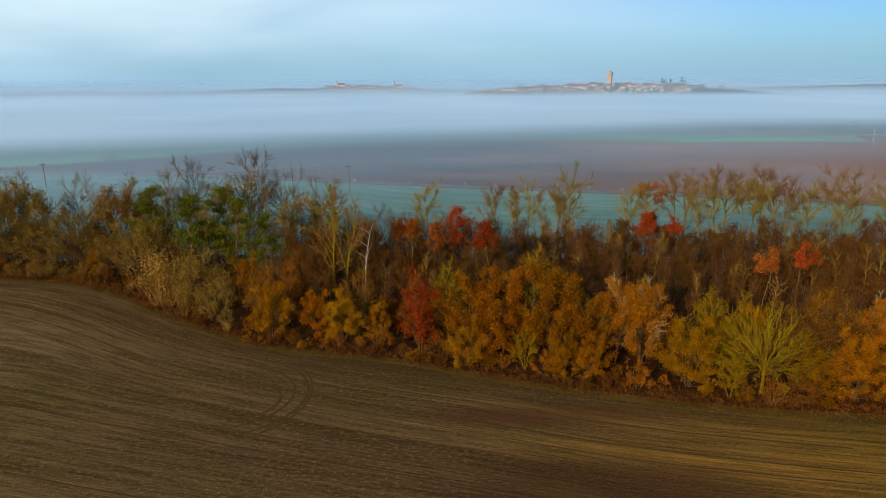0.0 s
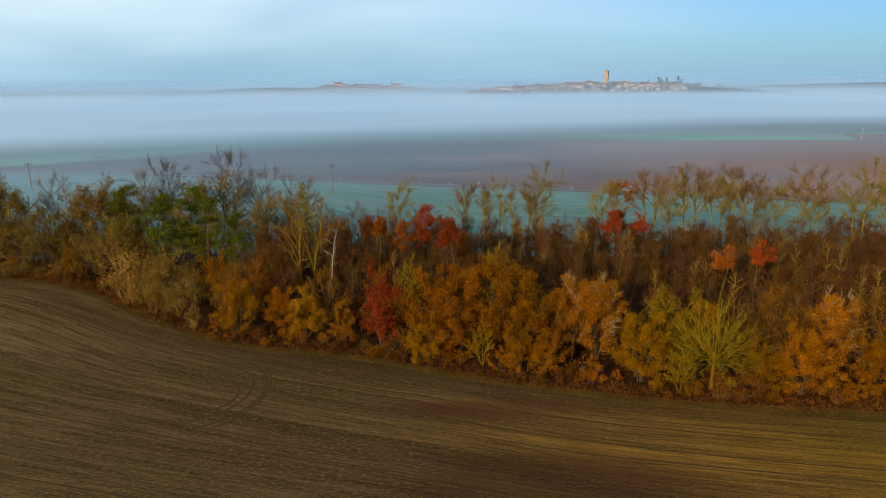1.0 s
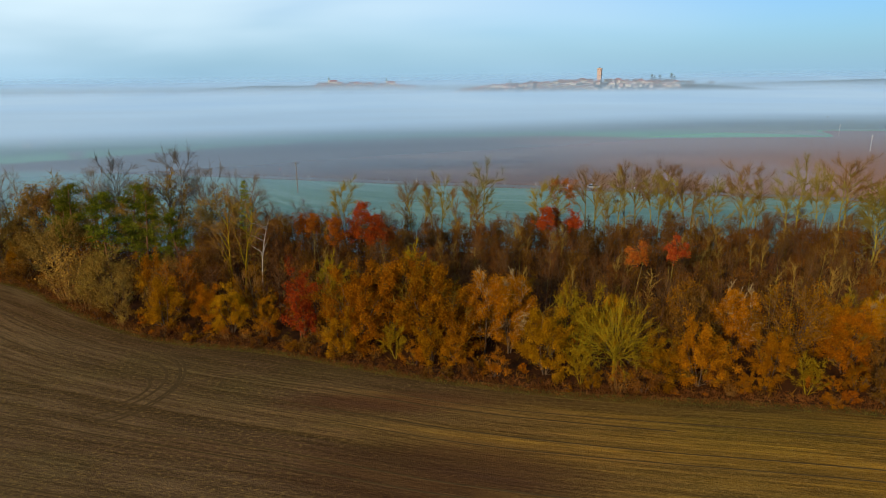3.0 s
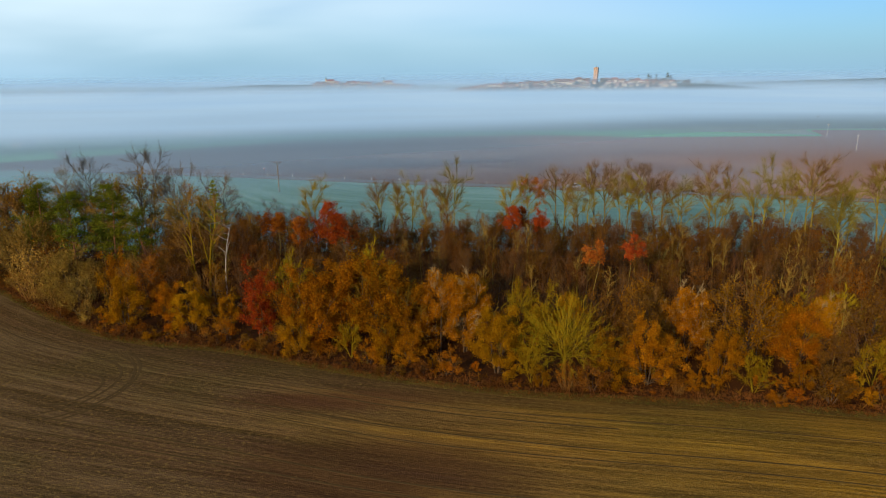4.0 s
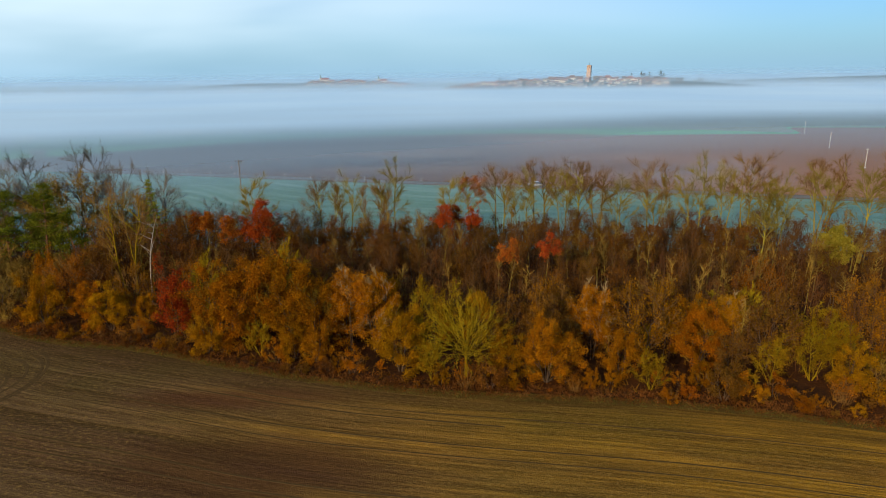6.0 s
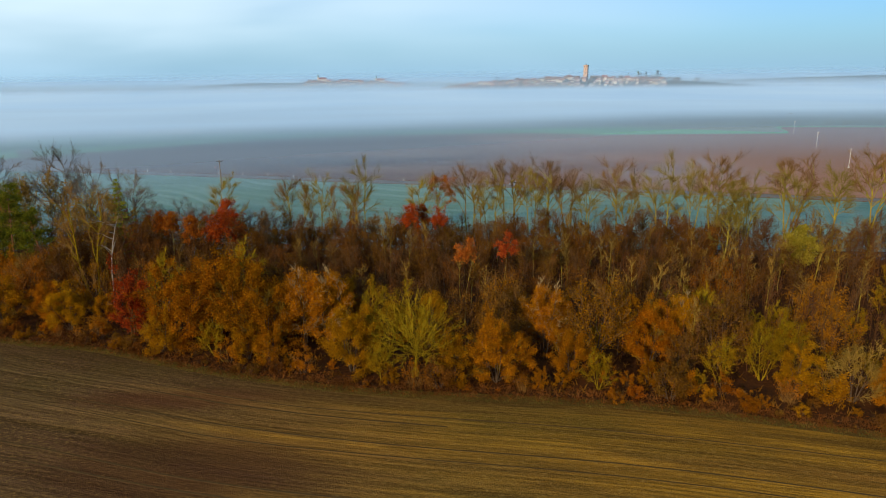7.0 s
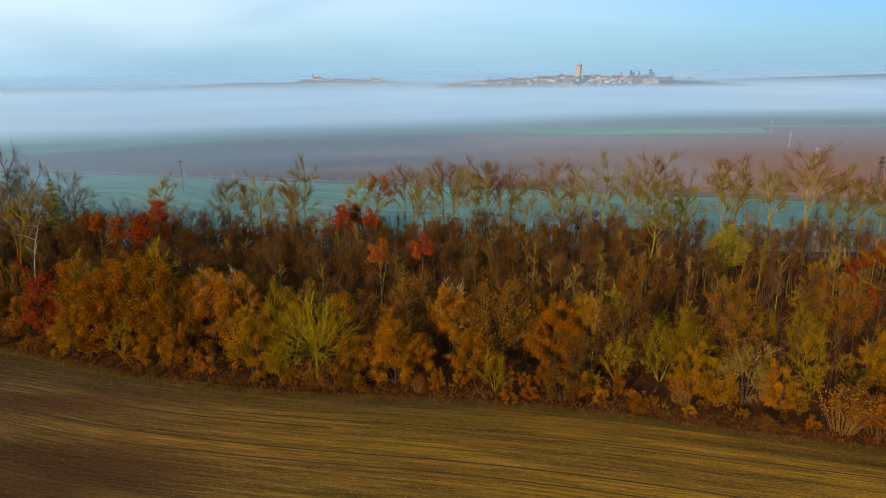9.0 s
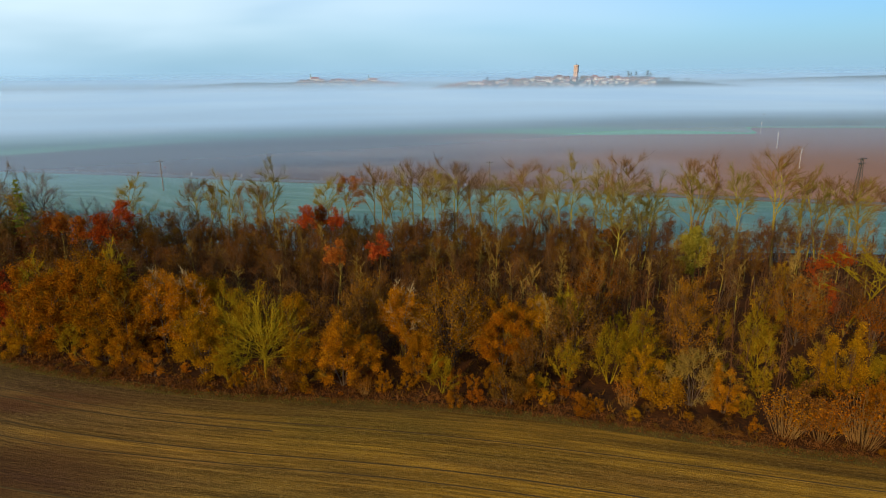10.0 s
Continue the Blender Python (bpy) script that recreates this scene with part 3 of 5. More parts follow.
def grow(w, height, reach, base=0.3, limbs=20, subs=6, twigs=5, twig=0.6, radius=0.14, thick=0.02, stems=1, lean=0.1, low=-0.35, inner=0.7, ragged=0.25,
         leaves=0, size=0.16, spread=0.3, gap=-0.3, bare=1.2, rise=0.25, sag=0.0, tall=1.0, side=(0.16, 0.34)):
    """A tree or bush: stems, limbs that reach towards a rounded, lobed crown, side branches, fine twigs and, where it has them, clustered leaves."""
    r = w.r
    trunks = []
    for k in range(stems):
        a = 2 * math.pi * (k + r.random() * 0.6) / stems
        out = Vector((math.cos(a), math.sin(a), 0))
        top = height * (base + (1 - base) * r.uniform(0.62, 0.8)) * tall
        trunk = w.line(out * (0.2 if stems > 1 else 0.0) - Vector((0, 0, 0.1)), Vector((0, 0, 1)) + out * lean * r.uniform(0.6, 1.4), top, 6, 0.06, 0.02)
        w.tube(w.wood, trunk, [radius * (1.15 - 0.15 * j if j < 2 else 1 - 0.14 * j) for j in range(6)] + [0.0], 6)
        trunks.append(trunk)
    mid = Vector((0, 0, height * (1 + base) / 2))
    half = height * (1 - base) / 2
    seed = Vector((r.uniform(-9, 9), r.uniform(-9, 9), r.uniform(-9, 9)))
    tufts = []
    for i in range(limbs):
        dz = low + (1 - low) * (i + r.random()) / limbs
        a = i * 2.39996 + r.uniform(-0.5, 0.5)
        c = math.sqrt(max(0.0, 1 - dz * dz))
        d = Vector((c * math.cos(a), c * math.sin(a), dz))
        lobe = (1 + ragged * 1.6 * noise.noise(d * 1.7 + seed)) * r.uniform(inner, 1.0)
        goal = mid + Vector((d.x * reach, d.y * reach, d.z * half)) * lobe
        goal.z = max(goal.z, 0.4)
        trunk = trunks[min(range(stems), key=lambda q: (trunks[q][-1] - goal).length)] if stems > 1 else trunks[0]
        far = math.hypot(goal.x, goal.y)
        z0 = min(max(goal.z - far * r.uniform(0.7, 1.3), height * base * 0.45), trunk[-1].z * 0.96)
        start, _d = w.at(trunk, max(0.03, min(0.97, z0 / max(0.1, trunk[-1].z))))
        span = (goal - start).length
        bend = start.lerp(goal, 0.5) + Vector((r.gauss(0, 0.06), r.gauss(0, 0.06), 0)) * span + Vector((0, 0, rise * 0.5 * (1 - abs(dz))) ) * span * (1 if goal.z > 1.2 else 0.4)
        pts = []
        for j in range(6):
            t = j / 5
            p = start * (1 - t) ** 2 + bend * 2 * t * (1 - t) + goal * t * t
            p.z -= sag * t * t * span
            pts.append(p + Vector([r.gauss(0, 0.018) for _ in range(3)]) * span * (1 if 0 < j < 5 else 0))
        k = radius * 0.42 * min(1.0, 0.5 + span / (2 * reach))
        w.tube(w.wood, pts, [k * (1 - 0.17 * j) for j in range(5)] + [0.0], 4)
        for _ in range(subs):
            q, e = w.at(pts, r.uniform(0.28, 1.0) ** 0.8)
            away = ((q - mid) * 0.5 / reach + e + Vector((0, 0, 0.15))).normalized()
            sub = w.line(q, w.side(away, r.uniform(0.2, 0.75)), reach * r.uniform(*side), 3, 0.12, 0.05)
            w.tube(w.twig, sub, [thick * 1.6, thick * 1.3, thick, 0.0], 3)
            full = leaves and sub[-1].z < height * bare and noise.noise(q * 0.45 + seed) > gap
            for _ in range(twigs):
                t, g = w.at(sub, r.uniform(0.1, 1.0))
                tip = w.line(t, w.side(g, r.uniform(0.25, 0.85)), twig * r.uniform(0.5, 1.3), 1, 0.12, 0.08)
                w.tube(w.twig, tip, [thick, 0.0], 3)
                if full:
                    tufts.append(tip[0].lerp(tip[1], r.uniform(0.3, 1.0)))
    w.cloud(tufts, leaves, size, spread)


def dome(w, height, reach, boughs=60, subs=8, twigs=4, radius=0.05, thick=0.022):
    """A bush whose straight boughs radiate from one short trunk into an even dome of fine twigs."""
    r = w.r
    foot = Vector((0, 0, height * 0.27))
    w.tube(w.wood, [Vector((0, 0, -0.1)), foot * 0.5, foot, foot * 1.6], [0.26, 0.2, 0.16, 0.0], 7)
    for i in range(boughs):
        dz = -0.02 + 1.02 * (i + r.random()) / boughs
        a = i * 2.39996 + r.uniform(-0.3, 0.3)
        c = math.sqrt(max(0.0, 1 - dz * dz))
        d = Vector((c * math.cos(a), c * math.sin(a), dz))
        goal = foot + Vector((d.x * reach, d.y * reach, d.z * (height - foot.z))) * r.uniform(0.86, 1.03)
        start = foot * r.uniform(0.7, 1.3)
        span = (goal - start).length
        pts = [start.lerp(goal, t) + Vector((0, 0, 0.07 * span * math.sin(math.pi * t) * (1 - max(0, dz)))) + Vector([r.gauss(0, 0.012) for _ in range(3)]) * span * (t < 1) for t in (0, 0.25, 0.5, 0.75, 1)]
        w.tube(w.wood, pts, [radius, radius * 0.8, radius * 0.6, radius * 0.4, 0.0], 4)
        for _ in range(subs):
            q, e = w.at(pts, r.uniform(0.3, 0.97))
            sub = w.line(q, w.side(e, r.uniform(0.25, 0.55)), span * r.uniform(0.12, 0.26), 2, 0.06, 0.03)
            w.tube(w.twig, sub, [thick * 1.3, thick, 0.0], 3)
            for _ in range(twigs):
                t, g = w.at(sub, r.uniform(0.15, 0.95))
                w.tube(w.twig, w.line(t, w.side(g, r.uniform(0.25, 0.6)), r.uniform(0.4, 0.9), 1, 0.06, 0.05), [thick * 0.8, 0.0], 3)


def canes(w, height, reach, stems=26, thick=0.03, leaves=6, size=0.13):
    """A clump of thin upright canes that part from one foot, with sparse dry leaves."""
    r = w.r
    tufts = []
    for i in range(stems):
        a = r.uniform(0, 6.28)
        out = Vector((math.cos(a), math.sin(a), 0)) * r.uniform(0.1, 1.0)
        cane = w.line(out * 0.4 * reach, Vector((0, 0, 1)) + out * reach / height, height * r.uniform(0.6, 1.05), 4, 0.06, 0.05)
        w.tube(w.wood, cane, [thick, thick * 0.85, thick * 0.65, thick * 0.45, 0.0], 3)
        for _ in range(7):
            q, e = w.at(cane, r.uniform(0.35, 1.0))
            tip = w.line(q, w.side(e, r.uniform(0.25, 0.7)), r.uniform(0.35, 0.8), 1, 0.1, 0.1)
            w.tube(w.twig, tip, [thick * 0.6, 0.0], 3)
            tufts.append(tip[1])
    w.cloud(tufts, leaves, size, 0.16)


def sapling(w, height, reach=1.5, base=0.45, limbs=26, leaves=3, size=0.14, radius=0.06, thick=0.02):
    """A slender young tree with a straight stem and a soft narrow crown of many rising twigs."""
    r = w.r
    stem = w.line(Vector((0, 0, 0)), Vector((r.gauss(0, 0.04), r.gauss(0, 0.04), 1)), height * 0.97, 6, 0.04, 0.05)
    w.tube(w.wood, stem, [radius * (1 - 0.14 * i) for i in range(6)] + [0.0], 5)
    tufts = []
    for i in range(limbs):
        f = base + (0.97 - base) * (i + r.random()) / limbs
        p, d = w.at(stem, f)
        rel = (f - base) / (1 - base)
        length = reach * (0.5 + 0.75 * math.sin(math.pi * (0.12 + 0.75 * rel))) * r.uniform(0.6, 1.1)
        arm = w.line(p, w.side(d, r.uniform(0.5, 0.95)), length, 3, 0.12, 0.16)
        w.tube(w.twig, arm, [thick * 1.5, thick * 1.2, thick, 0.0], 3)
        for _ in range(9):
            t, g = w.at(arm, r.uniform(0.2, 1.0))
            tip = w.line(t, w.side(g, r.uniform(0.35, 1.0)), r.uniform(0.35, 0.8), 1, 0.16, 0.06)
            w.tube(w.twig, tip, [thick * 0.8, 0.0], 3)
            tufts.append(tip[1])
    w.cloud(tufts, leaves, size, 0.18)


def pine(w, height, layers=9, reach=0.24, start=0.3):
    """A pine with rounded tufts of needles on uneven boughs."""
    r = w.r
    stem = w.line(Vector((0, 0, 0)), Vector((r.gauss(0, 0.06), r.gauss(0, 0.06), 1)), height, 7, 0.04, 0.04)
    w.tube(w.wood, stem, [0.2 * (1 - 0.85 * i / 7) for i in range(8)], 7)
    for i in range(layers):
        f = start + (0.97 - start) * (i + r.random() * 0.6) / layers
        p, d = w.at(stem, f)
        for _ in range(r.choice((3, 4, 5))):
            length = height * reach * (1.2 - 0.85 * f) * r.uniform(0.55, 1.25)
            a = r.uniform(0, 6.28)
            arm = w.line(p, Vector((math.cos(a), math.sin(a), r.uniform(0.0, 0.5))), length, 3, 0.2, 0.08)
            w.tube(w.wood, arm, [0.05, 0.035, 0.02, 0.0], 4)
            for g in (0.55, 1.0):
                c, _d = w.at(arm, g)
                size = r.uniform(0.6, 1.15)
                for _ in range(85):
                    o = Vector((r.gauss(0, 1), r.gauss(0, 1), r.gauss(0, 0.55))) * size * 0.5
                    w.leaf_at(c + o, 0.085, 5.0, (o + Vector((0, 0, 0.35))).normalized())


def spruce(w, height):
    r = w.r
    stem = w.line(Vector((0, 0, 0)), Vector((0, 0, 1)), height, 6, 0.015)
    w.tube(w.wood, stem, [0.2 * (1 - 0.9 * i / 6) for i in range(7)], 6)
    for i in range(70):
        f = 0.1 + 0.89 * i / 70
        p, d = w.at(stem, f)
        length = height * 0.20 * (1.08 - f) * r.uniform(0.7, 1.25)
        a = i * 2.4 + r.random()
        arm = w.line(p, Vector((math.cos(a), math.sin(a), 0.1)), length, 3, 0.08, -0.05)
        w.tube(w.wood, arm, [0.035, 0.025, 0.015, 0.0], 3)
        for _ in range(int(20 + 26 * (1 - f))):
            c, _d = w.at(arm, r.uniform(0.15, 1.0))
            w.leaf_at(c + Vector((r.gauss(0, 0.2), r.gauss(0, 0.2), r.gauss(-0.1, 0.14))), 0.14, 3.0, Vector((math.cos(a), math.sin(a), r.uniform(-0.6, 0.4))).normalized())


# each entry: what it is, its make and its materials, built once at the height given
KINDS = {}


def kind(key, name, label, category, group, height, seeds, make, mats, leaf_name="foliage"):
    made = []
    for s in seeds:
        w = Wood(s)
        make(w, height)
        ob = thing(name, label, category, group)
        w.parts(ob, *mats, leaf_name)
        made.append(ob)
    KINDS[key] = [made, height, [0] * len(made)]


count = random.Random(5)


def plant(key, x, y, height, variant=None, wide=1.0, turn=None, label=""):
    """Sets a plant of that kind on the ground: the built one first, then copies."""
    made, h0, used = KINDS[key]
    i = count.randrange(len(made)) if variant is None else variant % len(made)
    s = height / h0
    m = pose(x, y, land(x, y) - 0.05, 0, 0, count.uniform(0, 360) if turn is None else turn) @ Matrix.Diagonal((s * wide, s * wide, s, 1))
    if used[i]:
        ob = copy_thing(made[i], m)
    else:
        ob = made[i]
        ob.matrix_basis = m
        used[i] = 1
    if label:
        ob["label"] = label
    return ob


G_EDGE, G_WOOD, G_BACK = "trees along the field edge", "young trees inside the tree belt", "tall trees behind the tree belt"
kind("gold", "golden_tree", "golden-leaved shrubby tree at the field edge", "tree", G_EDGE, 11, (1, 2, 3, 4),
     lambda w, h: grow(w, h, 4.3, 0.0, 40, 7, 6, 0.6, 0.10, 0.022, 4, 0.25, -0.8, 0.62, 0.45, 20, 0.13, 0.27, -0.2, rise=0.1), (BARK, BARK_GOLD, GOLD))
kind("amber", "amber_tree", "amber-leaved small tree with gaps in its crown", "tree", G_EDGE, 9, (11, 12, 13),
     lambda w, h: grow(w, h, 3.5, 0.0, 34, 6, 6, 0.55, 0.08, 0.022, 4, 0.3, -0.85, 0.62, 0.5, 18, 0.128, 0.26, -0.16, rise=0.1), (BARK, BARK_GOLD, AMBER))
kind("tip", "golden_tree", "upright golden tree with bare pale tips", "tree", G_EDGE, 13, (21, 22),
     lambda w, h: grow(w, h, 3.0, 0.1, 34, 7, 6, 0.75, 0.10, 0.024, 3, 0.12, -0.7, 0.6, 0.5, 18, 0.128, 0.26, -0.15, bare=0.9, rise=0.15), (BARK, BARK_PALE, GOLD))
kind("red", "red_tree", "small tree with bright red autumn leaves", "tree", "", 10, (31, 32),
     lambda w, h: grow(w, h, 2.6, 0.02, 30, 6, 5, 0.45, 0.07, 0.02, 3, 0.15, -0.8, 0.6, 0.5, 12, 0.14, 0.22, -0.1), (BARK_RED, BARK_RED, RED))
kind("redtop", "red_tree", "slender tree with a red-leaved crown", "tree", "red trees inside the tree belt", 12, (33, 34),
     lambda w, h: grow(w, h, 1.5, 0.6, 14, 5, 5, 0.4, 0.08, 0.02, 1, 0.08, -0.7, 0.6, 0.6, 8, 0.14, 0.22, -0.05), (BARK_RED, BARK_RED, RED))
kind("orange", "orange_tree", "slender tree with orange leaves on its top", "tree", "", 12, (35, 36),
     lambda w, h: grow(w, h, 1.25, 0.74, 12, 5, 4, 0.35, 0.09, 0.022, 1, 0.08, -0.7, 0.6, 0.4, 14, 0.14, 0.2, -0.3), (BARK_MOSS, BARK_RED, ORANGE))
kind("rust", "rusty_tree", "brown-leaved bushy tree with fine dense twigs", "tree", G_EDGE, 10, (41, 42),
     lambda w, h: grow(w, h, 3.4, 0.02, 34, 7, 7, 0.7, 0.08, 0.02, 4, 0.2, -0.8, 0.68, 0.3, 5, 0.15, 0.28, -0.3), (BARK, BARK_RED, RUST))
kind("olive", "olive_bush", "olive-brown leafless bush with fine twigs", "bush", "bushes along the field edge", 9, (51, 52, 53),
     lambda w, h: grow(w, h, 4.0, 0.05, 34, 7, 8, 0.8, 0.09, 0.024, 4, 0.35, -0.5, 0.66, 0.35, 3, 0.14, 0.25, -0.2), (BARK, BARK_OLIVE, OLIVE))
kind("brown", "brown_bush", "rounded brown bush of fine twigs with few leaves", "bush", G_EDGE, 9, (56, 57),
     lambda w, h: grow(w, h, 3.8, 0.05, 34, 8, 8, 0.7, 0.09, 0.018, 3, 0.3, -0.6, 0.62, 0.3, 4, 0.12, 0.25, -0.2), (BARK, BARK_TWIG, AMBER))
kind("bare", "bare_tree", "leafless yellowish tree with crooked spreading limbs", "tree", G_EDGE, 12, (61, 62, 63),
     lambda w, h: grow(w, h, 4.2, 0.06, 30, 9, 9, 0.7, 0.12, 0.022, 3, 0.28, -0.6, 0.55, 0.55, 4, 0.12, 0.25, -0.15, rise=0.3), (BARK_WILLOW, BARK_WILLOW, OCHRE))
kind("willow", "willow_bush", "rounded yellow-green bush of fine radiating twigs", "bush", "", 12.6, (71,),
     lambda w, h: dome(w, h, 6.6, 66, 12, 5, 0.026, 0.016), (BARK_WILLOW, BARK_WILLOW, LIME))
kind("shrub", "shrub", "low golden-brown shrub on the field margin", "shrub", "shrubs on the field margin", 4, (81, 82, 83, 84),
     lambda w, h: grow(w, h, 2.3, 0.0, 18, 5, 5, 0.4, 0.05, 0.02, 4, 0.5, -0.5, 0.6, 0.5, 11, 0.128, 0.22, -0.2), (BARK, BARK_TWIG, AMBER))
kind("rshrub", "shrub", "low rust-brown shrub on the field margin", "shrub", "shrubs on the field margin", 4, (185, 186, 187),
     lambda w, h: grow(w, h, 2.3, 0.0, 18, 5, 5, 0.4, 0.05, 0.02, 4, 0.5, -0.5, 0.6, 0.5, 11, 0.128, 0.22, -0.2), (BARK, BARK_RED, RUST))
kind("oshrub", "shrub", "low olive shrub with thin bare stems", "shrub", "shrubs on the field margin", 4, (85, 86),
     lambda w, h: canes(w, h, 2.3, 36, 0.024, 4, 0.12), (BARK_TWIG, BARK_OLIVE, OLIVE))
kind("stems", "dry_shrub", "clump of dry upright orange-brown stems", "shrub", "shrubs on the field margin", 4, (87, 88),
     lambda w, h: canes(w, h, 2.2, 40, 0.026, 4, 0.12), (BARK_TWIG, BARK_TWIG, AMBER))
kind("tallmoss", "tall_tree", "tall leafless tree overgrown with yellow-green moss", "tree", "", 18, (139,),
     lambda w, h: grow(w, h, 3.6, 0.36, 24, 9, 9, 0.9, 0.18, 0.019, 1, 0.05, -0.5, 0.5, 0.4, rise=0.4, side=(0.2, 0.45)), (BARK_MOSS, BARK_MOSSTWIG, LIME))
kind("gshrub", "shrub", "low golden-leaved shrub on the field margin", "shrub", "shrubs on the field margin", 4, (181, 182, 183),
     lambda w, h: grow(w, h, 2.2, 0.0, 18, 5, 5, 0.4, 0.05, 0.02, 4, 0.5, -0.8, 0.6, 0.5, 13, 0.128, 0.22, -0.2), (BARK, BARK_GOLD, GOLD))
kind("lime", "yellow_tree", "small yellow-green leafy tree in the gap", "tree", "", 8, (91,),
     lambda w, h: grow(w, h, 2.0, 0.22, 22, 6, 5, 0.4, 0.1, 0.022, 1, 0.05, -0.7, 0.65, 0.3, 11, 0.2, 0.24, -0.5), (BARK_MOSS, BARK_WILLOW, LIME))
kind("limebare", "yellow_sapling", "yellow-green upright leafless sapling", "tree", "", 10, (93,),
     lambda w, h: grow(w, h, 2.2, 0.25, 22, 7, 6, 0.7, 0.09, 0.026, 2, 0.1, -0.3, 0.65, 0.3, rise=0.4), (BARK_WILLOW, BARK_WILLOW, LIME))
kind("sap", "young_tree", "slender leafless reddish-brown young tree", "tree", G_WOOD, 10, (101, 102, 103, 104),
     lambda w, h: sapling(w, h, 1.6, 0.45, 26, 4, 0.105), (BARK, BARK_RED, RUST_SHADED))
kind("saprust", "rusty_sapling", "slender young tree with rusty brown leaves", "tree", G_WOOD, 10, (111, 112, 113),
     lambda w, h: sapling(w, h, 1.7, 0.5, 24, 8, 0.115), (BARK, BARK_RED, RUST))
kind("saplime", "mossy_sapling", "slender young tree with mossy yellowish stem", "tree", G_WOOD, 10, (115, 116),
     lambda w, h: sapling(w, h, 1.4, 0.4, 24, 1, radius=0.085, thick=0.024), (BARK_MOSS, BARK_OLIVE, RUST))
kind("tall", "tall_tree", "tall leafless tree with mossy yellow trunk", "tree", G_BACK, 18, (121, 122, 123, 124),
     lambda w, h: grow(w, h, 4.6, 0.40, 26, 9, 9, 1.1, 0.19, 0.017, 2, 0.16, -0.35, 0.45, 0.35, rise=0.35, side=(0.2, 0.45)), (BARK_MOSS, BARK_TWIG, RUST))
kind("tallrust", "tall_tree", "tall tree with brown twiggy crown and mossy trunk", "tree", G_BACK, 18, (125, 126),
     lambda w, h: grow(w, h, 4.3, 0.42, 26, 9, 9, 1.0, 0.19, 0.017, 2, 0.14, -0.35, 0.45, 0.35, 1, 0.12, 0.25, 0.0, rise=0.35, side=(0.2, 0.45)), (BARK_MOSS, BARK_TWIG, RUST))
kind("tallorange", "tall_tree", "tall tree with a few orange leaves on its top", "tree", "", 18, (130,),
     lambda w, h: grow(w, h, 3.4, 0.5, 20, 7, 7, 0.7, 0.17, 0.018, 1, 0.1, -0.5, 0.6, 0.4, 5, 0.18, 0.22, -0.1, rise=0.35), (BARK_MOSS, BARK_TWIG, ORANGE))
kind("tallslim", "tall_tree", "slim leafless tree with yellow-green trunk", "tree", G_BACK, 14, (127, 128, 129),
     lambda w, h: grow(w, h, 2.9, 0.3, 20, 8, 8, 1.0, 0.13, 0.018, 2, 0.1, -0.5, 0.45, 0.45, rise=0.4, side=(0.25, 0.5)), (BARK_MOSS, BARK_MOSSTWIG, RUST))
kind("grey", "bare_tree", "dark grey-brown leafless tree in the haze", "tree", G_BACK, 17, (131, 132),
     lambda w, h: grow(w, h, 5.2, 0.25, 30, 9, 9, 1.2, 0.18, 0.016, 2, 0.1, -0.3, 0.45, 0.3, rise=0.4, side=(0.2, 0.45)), (BARK_HAZED, BARK_HAZED, RUST))
kind("pine", "pine_tree", "dark green pine with tufted boughs", "tree", "pines in the tree belt", 15, (141, 142, 143),
     lambda w, h: pine(w, h, 10, 0.22, 0.22), (BARK_PINE, BARK_PINE, NEEDLE), "needles")
kind("spruce", "spruce_tree", "pointed dark green spruce behind the belt", "tree", "", 16.5, (145,),
     lambda w, h: spruce(w, h), (BARK_PINE, BARK_PINE, NEEDLE), "needles")
kind("old", "old_tree", "old yellow-barked tree with forked spreading limbs", "tree", "", 18, (151,),
     lambda w, h: grow(w, h, 5.0, 0.3, 20, 7, 7, 0.9, 0.2, 0.022, 2, 0.28, -0.4, 0.5, 0.5, 2, 0.12, 0.24, 0.05, rise=0.45, side=(0.2, 0.42)), (BARK_WILLOW, BARK_TWIG, OCHRE))
kind("birch", "birch_tree", "white-barked birch with a broken bare top", "tree", "", 15, (153,),
     lambda w, h: grow(w, h, 2.2, 0.5, 8, 5, 4, 0.7, 0.12, 0.02, 1, 0.03, -0.6, 0.6, 0.5, rise=0.4, tall=1.2), (BARK_BIRCH, BARK_TWIG, RUST))
kind("leaner", "leaning_tree", "bare crooked tree with pale broken limbs", "tree", "", 9, (155,),
     lambda w, h: grow(w, h, 2.6, 0.25, 12, 6, 5, 0.6, 0.13, 0.022, 1, 0.4, -0.4, 0.6, 0.6, rise=0.3), (BARK_WILLOW, BARK_WILLOW, RUST))

